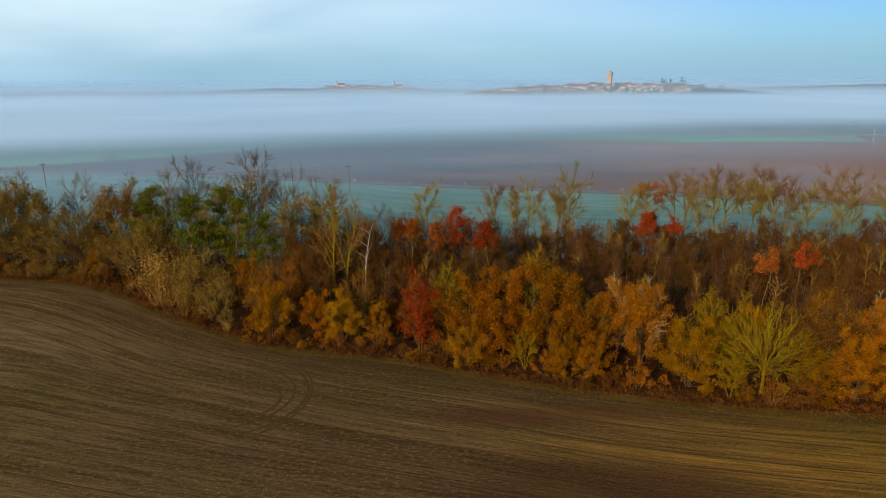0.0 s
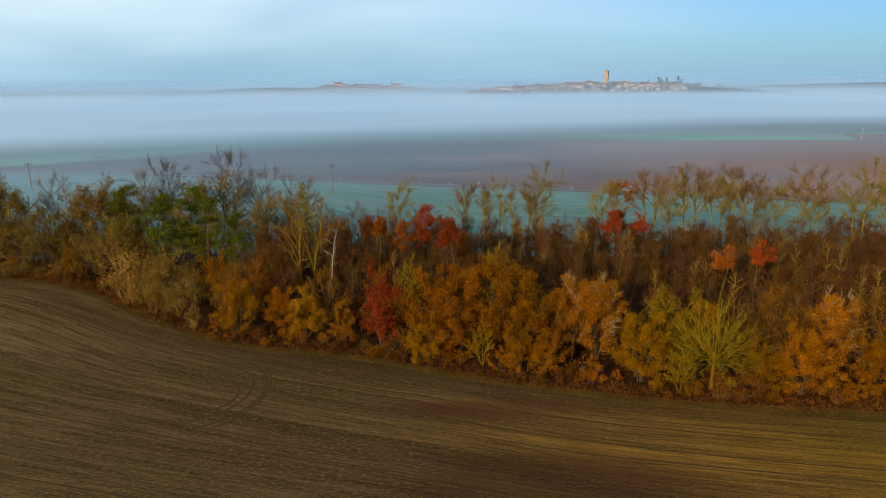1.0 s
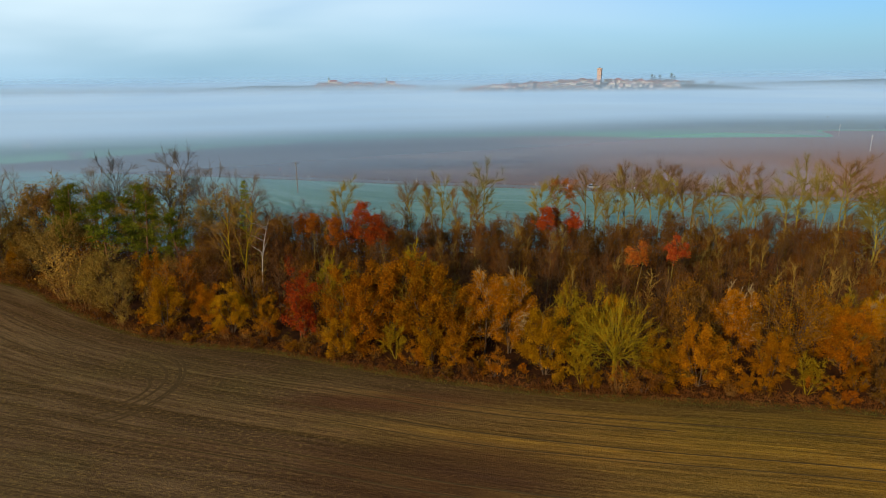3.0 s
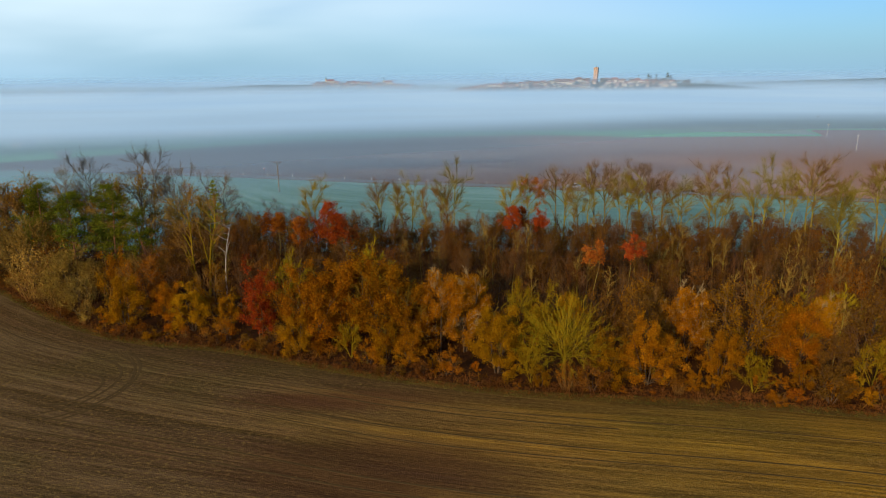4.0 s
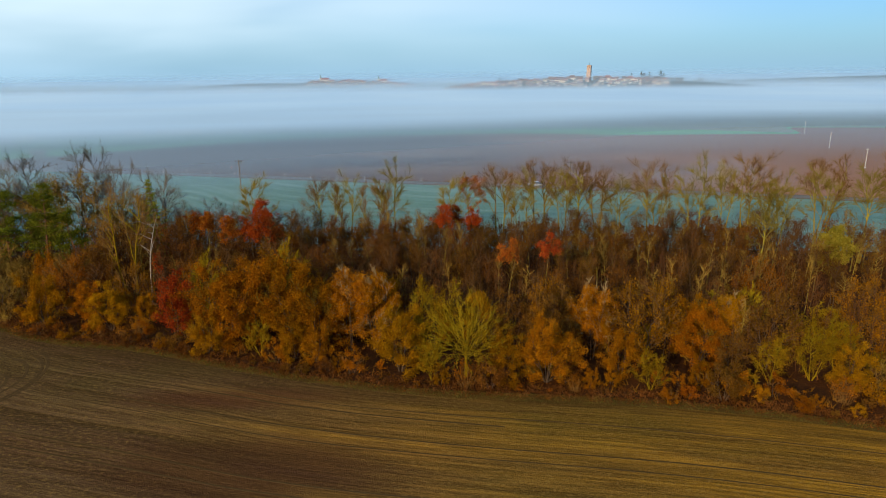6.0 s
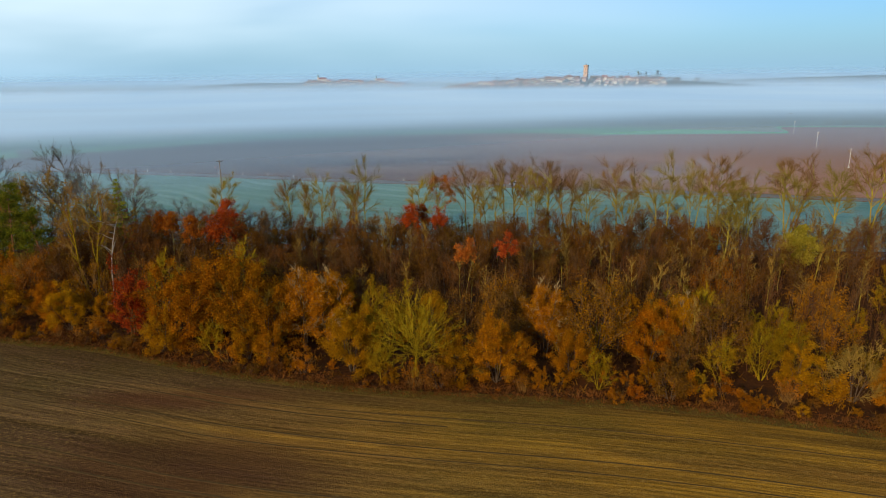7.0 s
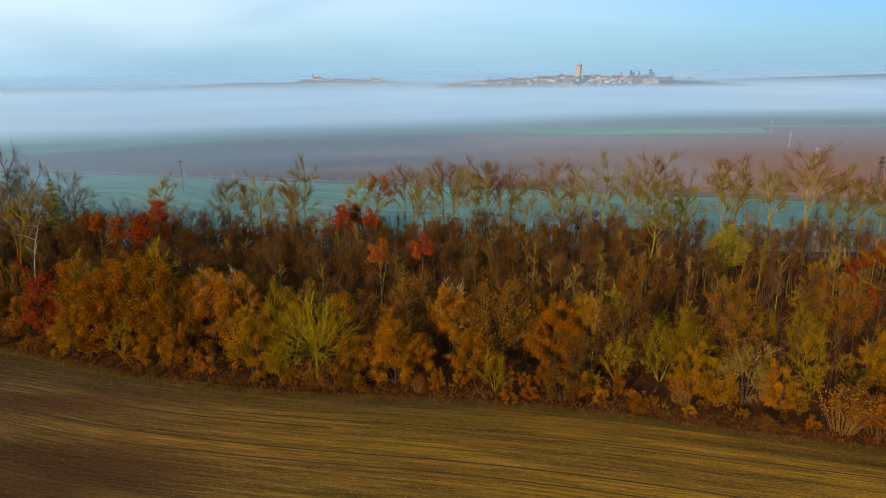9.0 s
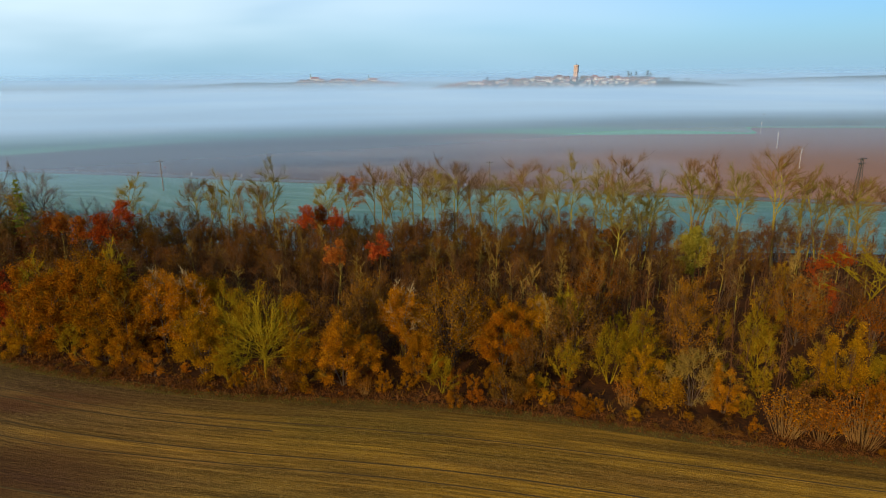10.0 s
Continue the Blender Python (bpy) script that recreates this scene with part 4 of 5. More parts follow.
# plants that stand out, with their places: kind, x, y, height
GOLDEN = (
    ("willow", 34, 63.6, 10.6), ("gold", 3.5, 73, 11), ("gold", 7.4, 74.5, 11.5), ("gold", 12.6, 72.5, 11.4), ("gold", 15.6, 70.5, 9.7), ("gold", 1.7, 70.5, 6.5),
    ("amber", 13.2, 68.5, 5.2), ("amber", 18.9, 66, 3.4), ("amber", 16, 67.5, 4.6), ("shrub", 20.7, 64.5, 2.8), ("limebare", -0.3, 78, 10.8),
    ("limebare", 10.8, 77, 11.5), ("tip", 19.6, 71, 11.4), ("tip", 22.8, 71, 13), ("red", -4.2, 75, 10.2), ("bare", 30, 68, 10.7), ("gold", 26.4, 65, 8),
    ("rust", 43.5, 67, 8.9), ("bare", 30.1, 62.5, 5.2), ("amber", 38.2, 61.9, 5.8), ("gold", 43, 62, 7.4), ("stems", 33.9, 61, 3.1), ("bare", 8.7, 69.5, 5.1),
)
LEFT_EDGE = (
    ("gold", -24.4, 79.4, 7.6), ("gold", -18.6, 80.5, 8.4), ("gold", -14.4, 78.2, 6.6), ("gold", -10.1, 79.5, 6.5), ("amber", -28.3, 81, 3.2),
    ("olive", -34, 84.5, 6.3), ("amber", -31.3, 92, 11.5), ("olive", -52.4, 103, 10.8), ("olive", -60.8, 108, 11.1), ("olive", -69.6, 111, 11.5),
    ("olive", -77, 113, 11.7), ("olive", -84.2, 116, 12.7), ("olive", -45.3, 97, 8), ("olive", -39.3, 92, 6.6), ("oshrub", -39.8, 87.5, 5.3),
    ("oshrub", -36.8, 86, 4.1), ("rust", -62.8, 116, 15.5), ("amber", -63.8, 107, 7.4), ("rust", -23.1, 101, 9.4), ("rust", -13.7, 104, 10.6),
    ("oshrub", -45, 92, 6.6), ("pine", -52.4, 107, 16.6), ("pine", -43.7, 102, 16), ("pine", -42.2, 108, 14.7), ("pine", -35.9, 100, 14.7), ("pine", -28, 97, 13.6),
    ("pine", -56.4, 110, 13.9),
)
MIDDLE_EDGE = (
    ("amber", 31.1, 61.6, 4.4), ("gold", 45.4, 64.5, 7.3), ("tip", 49.4, 68, 10.2), ("brown", 44.9, 71, 8.7), ("brown", 55.1, 66.5, 10.6), ("bare", 54, 60, 5.5),
    ("gold", 60.8, 65, 7.9), ("amber", 59.6, 60.5, 5.7), ("tip", 65.8, 68.5, 9.9), ("bare", 64.6, 59.5, 6), ("rust", 68.8, 65, 9.9), ("rust", 63.7, 62.5, 6),
    ("bare", 76.2, 73, 9.5), ("amber", 40.8, 65, 5.6), ("gold", 51.4, 63, 5.9), ("rust", 39.6, 70, 9.4), ("amber", 47.6, 60.6, 4.6),
)
RIGHT_EDGE = (
    ("bare", 80.1, 74.5, 10.9), ("bare", 72.5, 62, 8.2), ("bare", 79.6, 62.5, 7.9), ("bare", 88.9, 72, 10.7), ("gold", 82.4, 55.5, 5.6), ("bare", 87.4, 58.5, 8.7),
    ("bare", 91.8, 58, 7.8), ("gold", 95.7, 59, 8.6), ("rshrub", 88.3, 51.8, 4.4), ("stems", 86.4, 51.3, 4.6), ("stems", 89.4, 50.3, 4.9), ("stems", 92.5, 49.5, 4.8),
    ("leaner", 108.5, 78, 12.6), ("red", 107.1, 81, 10.9), ("bare", 98.7, 82, 10), ("bare", 105.6, 90, 12.6), ("amber", 97, 54.2, 7.4), ("olive", 79.7, 57, 5.2),
    ("tallmoss", 79.9, 91.6, 18.2), ("bare", 84.1, 54.5, 6.4), ("shrub", 76.8, 56.5, 3.6), ("gold", 103, 55, 8), ("bare", 102, 61, 9),
)
INSIDE = (
    ("old", -16.6, 89, 17.9), ("birch", -12.9, 87, 15.2), ("spruce", -20.8, 108.5, 16.6), ("redtop", -2.2, 93, 13), ("redtop", 0.4, 94.5, 12.4), ("redtop", 3.9, 87.5, 13.6),
    ("redtop", 1.4, 101, 13.0), ("redtop", -8.0, 96, 13.0), ("redtop", 30.9, 101, 12.0), ("redtop", 33.2, 103, 11.4), ("redtop", 36.0, 101, 11.8), ("orange", 39.9, 77.3, 12.6),
    ("orange", 45.6, 79, 12.2), ("orange", 5.6, 90.6, 12.2), ("orange", -6.2, 95, 13.0), ("lime", 94.6, 96.5, 9.0), ("rust", -10, 94, 10),
)
BACK_LEFT = (
    ("grey", -49.5, 119, 19.2), ("grey", -38.4, 119, 18.2), ("grey", -31.6, 117, 15.6), ("grey", -56, 121, 15), ("grey", -74, 123, 14), ("grey", -88, 124, 14), ("grey", -66, 121, 13.6),
    ("grey", -98, 120, 13), ("grey", -24, 118, 14.4), ("grey", -18, 116, 13.4), ("grey", -12.5, 117, 13.8), ("grey", -7, 116, 12.6), ("grey", -1.5, 118, 11.6), ("grey", 3.5, 117, 11),
    ("tallslim", -4.4, 115, 16.2), ("tall", 8.6, 114, 16.2), ("tallslim", 12.8, 114, 15.8), ("tall", 18.5, 114, 16.8), ("tallslim", 21.3, 115, 16.0),
)
BACK_RIGHT = (
    ("tallslim", 33, 113, 14), ("tallorange", 36.3, 116, 16.4), ("tall", 41.8, 114, 18.2), ("tall", 49.4, 114, 18.9), ("tallrust", 56.1, 114, 18.4), ("tall", 60.6, 114, 17.0), ("tall", 69.4, 113, 18.6),
    ("tallslim", 75.6, 107, 17.0), ("tall", 86, 108.5, 19.4), ("tallslim", 82.4, 111, 18.6), ("tallslim", 92.4, 111, 13.8), ("tallrust", 100.4, 111, 18.6), ("tallslim", 105.6, 107, 14),
    ("tall", 112, 105.4, 20.5), ("tall", 120.4, 106.5, 18.8), ("tall", 128, 108, 18), ("tallrust", 134, 105, 17), ("tallslim", 98, 108, 15), ("tallslim", 88.5, 104, 13),
    ("tallslim", 116, 103, 15), ("tallslim", 71, 112, 13), ("tallslim", 63.6, 112, 14), ("tallslim", 53, 112, 13.5), ("tallslim", 45.6, 112, 14.5), ("tallslim", 124, 103, 13),
)
PLACED = []
for row in (GOLDEN, LEFT_EDGE, MIDDLE_EDGE, RIGHT_EDGE, INSIDE, BACK_LEFT, BACK_RIGHT):
    for key, x, y, h in row:
        plant(key, x, y, h)
        PLACED.append((x, y))


def free(x, y, gap):
    return all((x - a) ** 2 + (y - b) ** 2 > gap * gap for a, b in PLACED)


# the rest of the belt: smaller trees at the edge, young trees inside
fill = random.Random(12)
for i in range(1500):
    x = fill.uniform(-95, 118)
    e = smooth(EDGE, x)
    off = fill.uniform(0.5, 4.4)
    if not free(x, e + off, 1.9):
        continue
    PLACED.append((x, e + off))
    if x < -30:
        plant(fill.choice(("oshrub", "olive", "stems", "rshrub", "oshrub")), x, e + off, fill.uniform(1.2, 2.8))
    elif off < 1.5:
        plant(fill.choice(("rshrub", "shrub", "rshrub")), x, e + off, fill.uniform(0.9, 1.7), wide=1.2)
    else:
        plant(fill.choice(("gshrub", "shrub", "gshrub", "rshrub", "stems") if x > 8 else ("shrub", "rshrub", "stems")), x, e + off, fill.uniform(1.6, 3.6))
for i in range(900):
    x = fill.uniform(-95, 118)
    e = smooth(EDGE, x)
    y = e + fill.uniform(3.5, 14)
    if not free(x, y, 3.3):
        continue
    PLACED.append((x, y))
    if x < -26:
        plant(fill.choice(("olive", "olive", "oshrub", "stems")), x, y, fill.uniform(4.0, 6.6))
        continue
    elif x < 0:
        key = fill.choice(("amber", "gold", "brown"))
    elif x < 42:
        key = fill.choice(("rust", "amber", "gold"))
    else:
        key = fill.choice(("amber", "gold", "bare", "bare", "brown") if x < 66 else ("bare", "bare", "bare", "gold", "rust"))
    plant(key, x, y, fill.uniform(5.0, 7.6) + (y - e) * 0.12)
for x in np.arange(-22, 84, 3.4):
    bx, by = x + fill.uniform(-1.2, 1.2), fill.uniform(104, 112)
    PLACED.append((bx, by))
    plant("rust", bx, by, fill.uniform(7.6, 9.2), wide=1.0)
for x in np.arange(85, 128, 2.8):
    bx = x + fill.uniform(-1.2, 1.2)
    by = along(BACK, bx) - fill.uniform(-1.0, 5.0)
    PLACED.append((bx, by))
    plant(fill.choice(("rust", "olive", "rust")), bx, by, fill.uniform(3.6, 6.4))
for x in np.arange(-106, -22, 6.0):
    bx, by = x + fill.uniform(-2, 2), fill.uniform(111, 119)
    PLACED.append((bx, by))
    plant(fill.choice(("grey", "olive", "olive")), bx, by, fill.uniform(10.0, 12.6))
for i in range(500):
    x = fill.uniform(66, 122)
    y = smooth(EDGE, x) + fill.uniform(8, 27)
    if free(x, y, 4.3):
        PLACED.append((x, y))
        plant(fill.choice(("bare", "bare", "bare", "limebare", "brown")), x, y, fill.uniform(5.5, 8.8))
n_young = n_left = 0
for i in range(6000):
    x = fill.uniform(-95, 130)
    e, b = smooth(EDGE, x), along(BACK, x)
    y = fill.uniform(e + (9 if x < 66 else 26), b - 4)
    if n_young > 430 or not free(x, y, 2.3 if x < 86 else 3.2):
        continue
    if x >= -28:
        PLACED.append((x, y))
        n_young += 1
    key = fill.choice(("sap", "sap", "sap", "saprust", "saprust", "saplime") if x < 55 else ("sap", "sap", "saplime", "saplime", "saprust"))
    if x < -28:
        if n_left > 46 or not free(x, y, 4.0) or (-58 < x < -22 and y > 94):
            continue
        n_left += 1
        PLACED.append((x, y))
        plant(fill.choice(("olive", "olive", "brown", "olive")), x, y, fill.uniform(5.5, 8.0) + (y - e) * 0.06)
        continue
    plant(key, x, y, 8.4 + (y - 72) * 0.03 + fill.uniform(-0.9, 0.9) if x > -28 else fill.uniform(6.0, 9.5), wide=fill.uniform(0.95, 1.35))


# ---- undergrowth, litter and margin grass ----
def scatter(name, label, category, mat, n, where, blades, size, long, seed, upright=0.6):
    w = Wood(seed)
    for _ in range(n):
        x, y = where(w.r)
        z = land(x, y)
        for _ in range(blades):
            d = Vector((w.r.gauss(0, 1), w.r.gauss(0, 1), abs(w.r.gauss(0, 1)) + upright * 2)).normalized()
            l = size * w.r.uniform(0.6, 1.4)
            w.leaf_at(Vector((x + w.r.gauss(0, 0.12), y + w.r.gauss(0, 0.12), z)) + d * l * long * 0.45, l, long, d)
    tagged(new(name, mesh_of(name, *w.leaf, mat)), label, category, kind="stuff")


def margin(a, b, x0=-100, x1=125):
    def where(r):
        x = r.uniform(x0, x1)
        return x, smooth(EDGE, x) + r.uniform(a, b)
    return where


def inside(r):
    x = r.uniform(-100, 130)
    return x, r.uniform(smooth(EDGE, x) + 1, along(BACK, x))


def thicket(n, seed):
    """The dense tangle of thin stems and twigs between the young trees."""
    w = Wood(seed)
    for _ in range(n):
        x, y = inside(w.r)
        e = smooth(EDGE, x)
        if y < e + 8 or (x > 88 and w.r.random() < 0.35):
            continue
        h = w.r.uniform(5.0, 7.5) + (y - 72) * 0.035 if x > -28 else w.r.uniform(4, 7)
        z = land(x, y)
        stem = w.line(Vector((x, y, z)), Vector((w.r.gauss(0, 0.08), w.r.gauss(0, 0.08), 1)), h, 2, 0.06, 0.05)
        w.tube(w.twig, stem, [0.04, 0.03, 0.0], 3)
        for _ in range(22):
            p, d = w.at(stem, w.r.uniform(0.35, 1.0))
            tip = w.line(p, w.side(d, w.r.uniform(0.25, 0.8)), w.r.uniform(0.6, 1.7), 1, 0.1, 0.1)
            w.tube(w.twig, tip, [0.022, 0.0], 3)
    tagged(new("thicket", mesh_of("thicket", *w.twig, BARK_SHADED)), "dense reddish-brown leafless thicket inside the tree belt", "thicket", kind="stuff")


thicket(2200, 206)
scatter("undergrowth", "brown tangled undergrowth under the trees", "undergrowth", RUST, 5200, inside, 5, 0.10, 8.0, 201, 0.4)
scatter("fallen_leaves", "rust-red fallen leaves along the field edge", "leaves", RUST, 11000, margin(-0.6, 3.5), 2, 0.13, 1.2, 202, 0.0)
scatter("dry_grass", "dry orange grass tufts along the field edge", "grass", STRAW, 3600, margin(-0.2, 2.4), 8, 0.035, 13.0, 203)
scatter("margin_grass", "green grass on the margin of the field", "grass", GRASS, 4000, margin(-1.2, 0.6), 5, 0.035, 6.0, 204)
scatter("verge_grass", "pale grass along the country road", "grass", STRAW, 2200, lambda r: (lambda x: (x, smooth(ROAD, x) + r.choice((-1, 1)) * r.uniform(2.8, 4.2)))(r.uniform(-200, 170)), 4, 0.07, 6.0, 205)


# ---- poles, posts and the car by the road ----
WOODPOLE = plain("weathered_pole_wood", (0.16, 0.13, 0.10), (0.24, 0.20, 0.16))
CONCRETE = plain("pale_concrete", (0.55, 0.54, 0.50), (0.70, 0.68, 0.64))
STEEL = plain("dark_painted_steel", (0.05, 0.055, 0.05), (0.09, 0.085, 0.07), metal=0.3)
GLAZED = plain("brown_insulator", (0.16, 0.07, 0.04), (0.2, 0.1, 0.06), rough=0.3)
WHITE_PAINT = plain("white_paint", (0.72, 0.72, 0.70), (0.82, 0.82, 0.80))
RED_PAINT = plain("red_reflector", (0.45, 0.05, 0.03), (0.5, 0.07, 0.04))


def power_pole(x, y, h, turn):
    ob = thing("power_pole", "weathered wooden power pole with a crossarm on the frosted field", "pole", "power poles", x, y, land(x, y), turn)
    bm = bmesh.new()
    rod(bm, (0, 0, -0.4), (0, 0, h), 0.17, 0.12, 10)
    part("post", bm_mesh("post", bm, WOODPOLE), ob)
    bm = bmesh.new()
    block(bm, -1.0, 1.0, -0.07, 0.07, h - 0.55, h - 0.41)
    part("crossarm", bm_mesh("crossarm", bm, STEEL, 0.01), ob)
    for dx, z in ((-0.9, h - 0.41), (0.9, h - 0.41), (0, h)):
        bm = bmesh.new()
        rod(bm, (dx, 0, z - 0.02), (dx, 0, z + 0.22), 0.05, 0.04)
        rod(bm, (dx, 0, z + 0.08), (dx, 0, z + 0.16), 0.09, 0.07)
        part("insulator", bm_mesh("insulator", bm, GLAZED), ob)


for x, y, h, a in ((-131, 199, 9.2, 5), (-31.5, 188.3, 9.4, 8), (67.0, 178.4, 9.4, 10)):
    power_pole(x, y, h, a)


def lattice_pylon(x, y, h, turn):
    ob = thing("lattice_pylon", "dark steel lattice power pylon by the road", "pylon", "", x, y, land(x, y), turn)
    for sx in (-1, 1):
        for sy in (-1, 1):
            bm = bmesh.new()
            rod(bm, (sx * 0.7, sy * 0.7, -0.2), (sx * 0.22, sy * 0.22, h), 0.08, 0.06, 6)
            part("leg", bm_mesh("leg", bm, STEEL), ob)
    for i in range(9):
        z0, z1 = h * i / 9, h * (i + 1) / 9
        a, b = 0.7 - 0.48 * i / 9, 0.7 - 0.48 * (i + 1) / 9
        bm = bmesh.new()
        for s in (-1, 1):
            t = s if i % 2 else -s
            rod(bm, (t * a, s * a, z0), (-t * b, s * b, z1), 0.04, 0.04, 5)
            rod(bm, (s * a, -t * a, z0), (s * b, t * b, z1), 0.04, 0.04, 5)
        part("brace", bm_mesh("brace", bm, STEEL), ob)
    for z, l in ((h - 0.3, 1.7), (h - 1.5, 1.4)):
        bm = bmesh.new()
        block(bm, -l, l, -0.09, 0.09, z - 0.09, z + 0.09)
        part("crossarm", bm_mesh("crossarm", bm, STEEL, 0.01), ob)


lattice_pylon(167.5, 170.5, 10.4, 20)


def concrete_pole(x, y, h, turn):
    ob = thing("concrete_pole", "pale concrete pole standing in the ploughed earth", "pole", "concrete poles", x, y, land(x, y), turn)
    bm = bmesh.new()
    rod(bm, (0, 0, 0), (0, 0, h), 0.11, 0.07, 10)
    part("post", bm_mesh("post", bm, CONCRETE), ob)
    bm = bmesh.new()
    block(bm, -0.7, 0.7, -0.06, 0.06, h - 0.35, h - 0.23)
    part("crossarm", bm_mesh("crossarm", bm, CONCRETE, 0.01), ob)
    bm = bmesh.new()
    rod(bm, (0, 0, -0.3), (0, 0, 0.14), 0.8, 0.4, 12)
    part("base", bm_mesh("base", bm, CONCRETE), ob)


for x, y, h in ((180.2, 223.4, 6.8), (204.2, 287, 6.8), (228, 352, 6.6)):
    concrete_pole(x, y, h, 15)


def roadside_post():
    ob = thing("roadside_post", "white roadside marker post on the grass verge", "post", "roadside marker posts")
    bm = bmesh.new()
    block(bm, -0.075, 0.075, -0.05, 0.05, -0.2, 1.0)
    part("post", bm_mesh("post", bm, WHITE_PAINT, 0.02), ob)
    bm = bmesh.new()
    block(bm, -0.079, 0.079, -0.054, 0.054, 0.7, 0.84)
    part("band", bm_mesh("band", bm, STEEL), ob, "dark band")
    return ob


post = roadside_post()
first = True
for i in range(-13, 9):
    x = -5.9 + 9.65 * i
    y = smooth(ROAD, x) + 3.0
    m = pose(x, y, land(x, y), 0, count.uniform(-3, 3), 15)
    if first:
        post.matrix_basis, first = m, False
    else:
        copy_thing(post, m)

ob = thing("road_sign", "small round road sign on a thin pole", "sign", "", -46.3, 224.4, land(-46, 224), 15)
bm = bmesh.new()
rod(bm, (0, 0, -0.1), (0, 0, 2.2), 0.04, 0.04)
part("pole", bm_mesh("pole", bm, STEEL), ob)
bm = bmesh.new()
rod(bm, (0, -0.03, 2.2), (0, 0.03, 2.2), 0.25, 0.25, 20)
part("disc", bm_mesh("disc", bm, WHITE_PAINT), ob)
bm = bmesh.new()
rod(bm, (0, -0.06, 2.2), (0, -0.032, 2.2), 0.2, 0.2, 20)
part("mark", bm_mesh("mark", bm, RED_PAINT), ob)

CAR_PAINT = plain("silver_car_paint", (0.26, 0.29, 0.33), (0.30, 0.33, 0.36), rough=0.3, metal=0.4, spec=0.5)
GLASS = plain("dark_car_glass", (0.02, 0.025, 0.03), (0.03, 0.035, 0.04), rough=0.08, spec=0.6)
RUBBER = plain("tyre_rubber", (0.02, 0.02, 0.02), (0.03, 0.03, 0.03))
LAMPGLASS = plain("lamp_glass", (0.7, 0.7, 0.68), (0.8, 0.8, 0.78), rough=0.15)


def loft(bm, profile, w0, w1):
    """A body from a side outline, narrowing from w0 at the waist to w1 at the top."""
    low, top = min(z for _, z in profile), max(z for _, z in profile)
    rings = []
    for s in (-1, 1):
        rings.append([bm.verts.new((x, s * (w0 + (w1 - w0) * ((z - low) / (top - low)) ** 2), z)) for x, z in profile])
    n = len(profile)
    for i in range(n):
        j = (i + 1) % n
        bm.faces.new((rings[0][i], rings[0][j], rings[1][j], rings[1][i]))
    bm.faces.new(rings[0])
    bm.faces.new(rings[1][::-1])
    bmesh.ops.recalc_face_normals(bm, faces=bm.faces[:])


def car(x, y, turn):
    ob = thing("car", "silver hatchback car on the country road", "car", "", x, y, land(x, y) + 0.12, turn)
    bm = bmesh.new()
    loft(bm, ((-2.15, 0.35), (-2.2, 0.75), (-2.1, 0.92), (-0.9, 0.98), (1.5, 1.0), (2.1, 0.9), (2.2, 0.6), (2.1, 0.32)), 0.88, 0.84)
    part("body", bm_mesh("body", bm, CAR_PAINT, 0.04), ob)
    bm = bmesh.new()
    loft(bm, ((-1.5, 0.97), (-0.55, 1.4), (0.9, 1.44), (1.9, 0.97)), 0.80, 0.62)
    part("windows", bm_mesh("windows", bm, GLASS, 0.02), ob, "dark windows")
    bm = bmesh.new()
    loft(bm, ((-0.6, 1.38), (-0.5, 1.45), (0.9, 1.48), (1.05, 1.40)), 0.66, 0.6)
    part("roof", bm_mesh("roof", bm, CAR_PAINT, 0.015), ob)
    for wx in (-1.35, 1.35):
        for s in (-1, 1):
            bm = bmesh.new()
            rod(bm, (wx, s * 0.70, 0.31), (wx, s * 0.9, 0.31), 0.31, 0.31, 18)
            wheel = part("wheel", bm_mesh("wheel", bm, RUBBER, 0.02), ob)
            bm = bmesh.new()
            rod(bm, (wx, s * 0.84, 0.31), (wx, s * 0.915, 0.31), 0.2, 0.18, 14)
            part("rim", bm_mesh("rim", bm, CAR_PAINT), wheel)
    for s in (-1, 1):
        bm = bmesh.new()
        block(bm, -2.24, -2.05, s * 0.66 - 0.14, s * 0.66 + 0.14, 0.66, 0.8)
        part("headlight", bm_mesh("headlight", bm, LAMPGLASS, 0.03), ob)
        bm = bmesh.new()
        block(bm, 2.05, 2.21, s * 0.68 - 0.12, s * 0.68 + 0.12, 0.68, 0.84)
        part("tail_light", bm_mesh("tail_light", bm, RED_PAINT, 0.03), ob)


car(58.6, smooth(ROAD, 58.6) - 0.4, -15)

# ---- buildings ----
PLASTER = [plain("white_plaster", (0.74, 0.73, 0.70), (0.82, 0.81, 0.78), 0.3), plain("cream_plaster", (0.66, 0.58, 0.44), (0.72, 0.64, 0.5), 0.3),
           plain("rose_plaster", (0.62, 0.46, 0.40), (0.68, 0.52, 0.45), 0.3),
           plain("dark_shed_boards", (0.07, 0.06, 0.055), (0.11, 0.09, 0.08), 0.8)]
TILES = [plain("red_roof_tiles", (0.24, 0.085, 0.06), (0.31, 0.12, 0.085), 0.4), plain("brown_roof_tiles", (0.16, 0.09, 0.07), (0.22, 0.12, 0.09), 0.4),
         plain("grey_roof_slates", (0.14, 0.14, 0.15), (0.2, 0.2, 0.21), 0.4)]
PANE = plain("dark_window_glass", (0.03, 0.035, 0.045), (0.05, 0.055, 0.065), rough=0.1, spec=0.5)
STONE = plain("warm_tower_stone", (0.50, 0.36, 0.29), (0.58, 0.43, 0.35), 0.25)
COPPER = plain("green_copper", (0.14, 0.2, 0.17), (0.18, 0.25, 0.21))


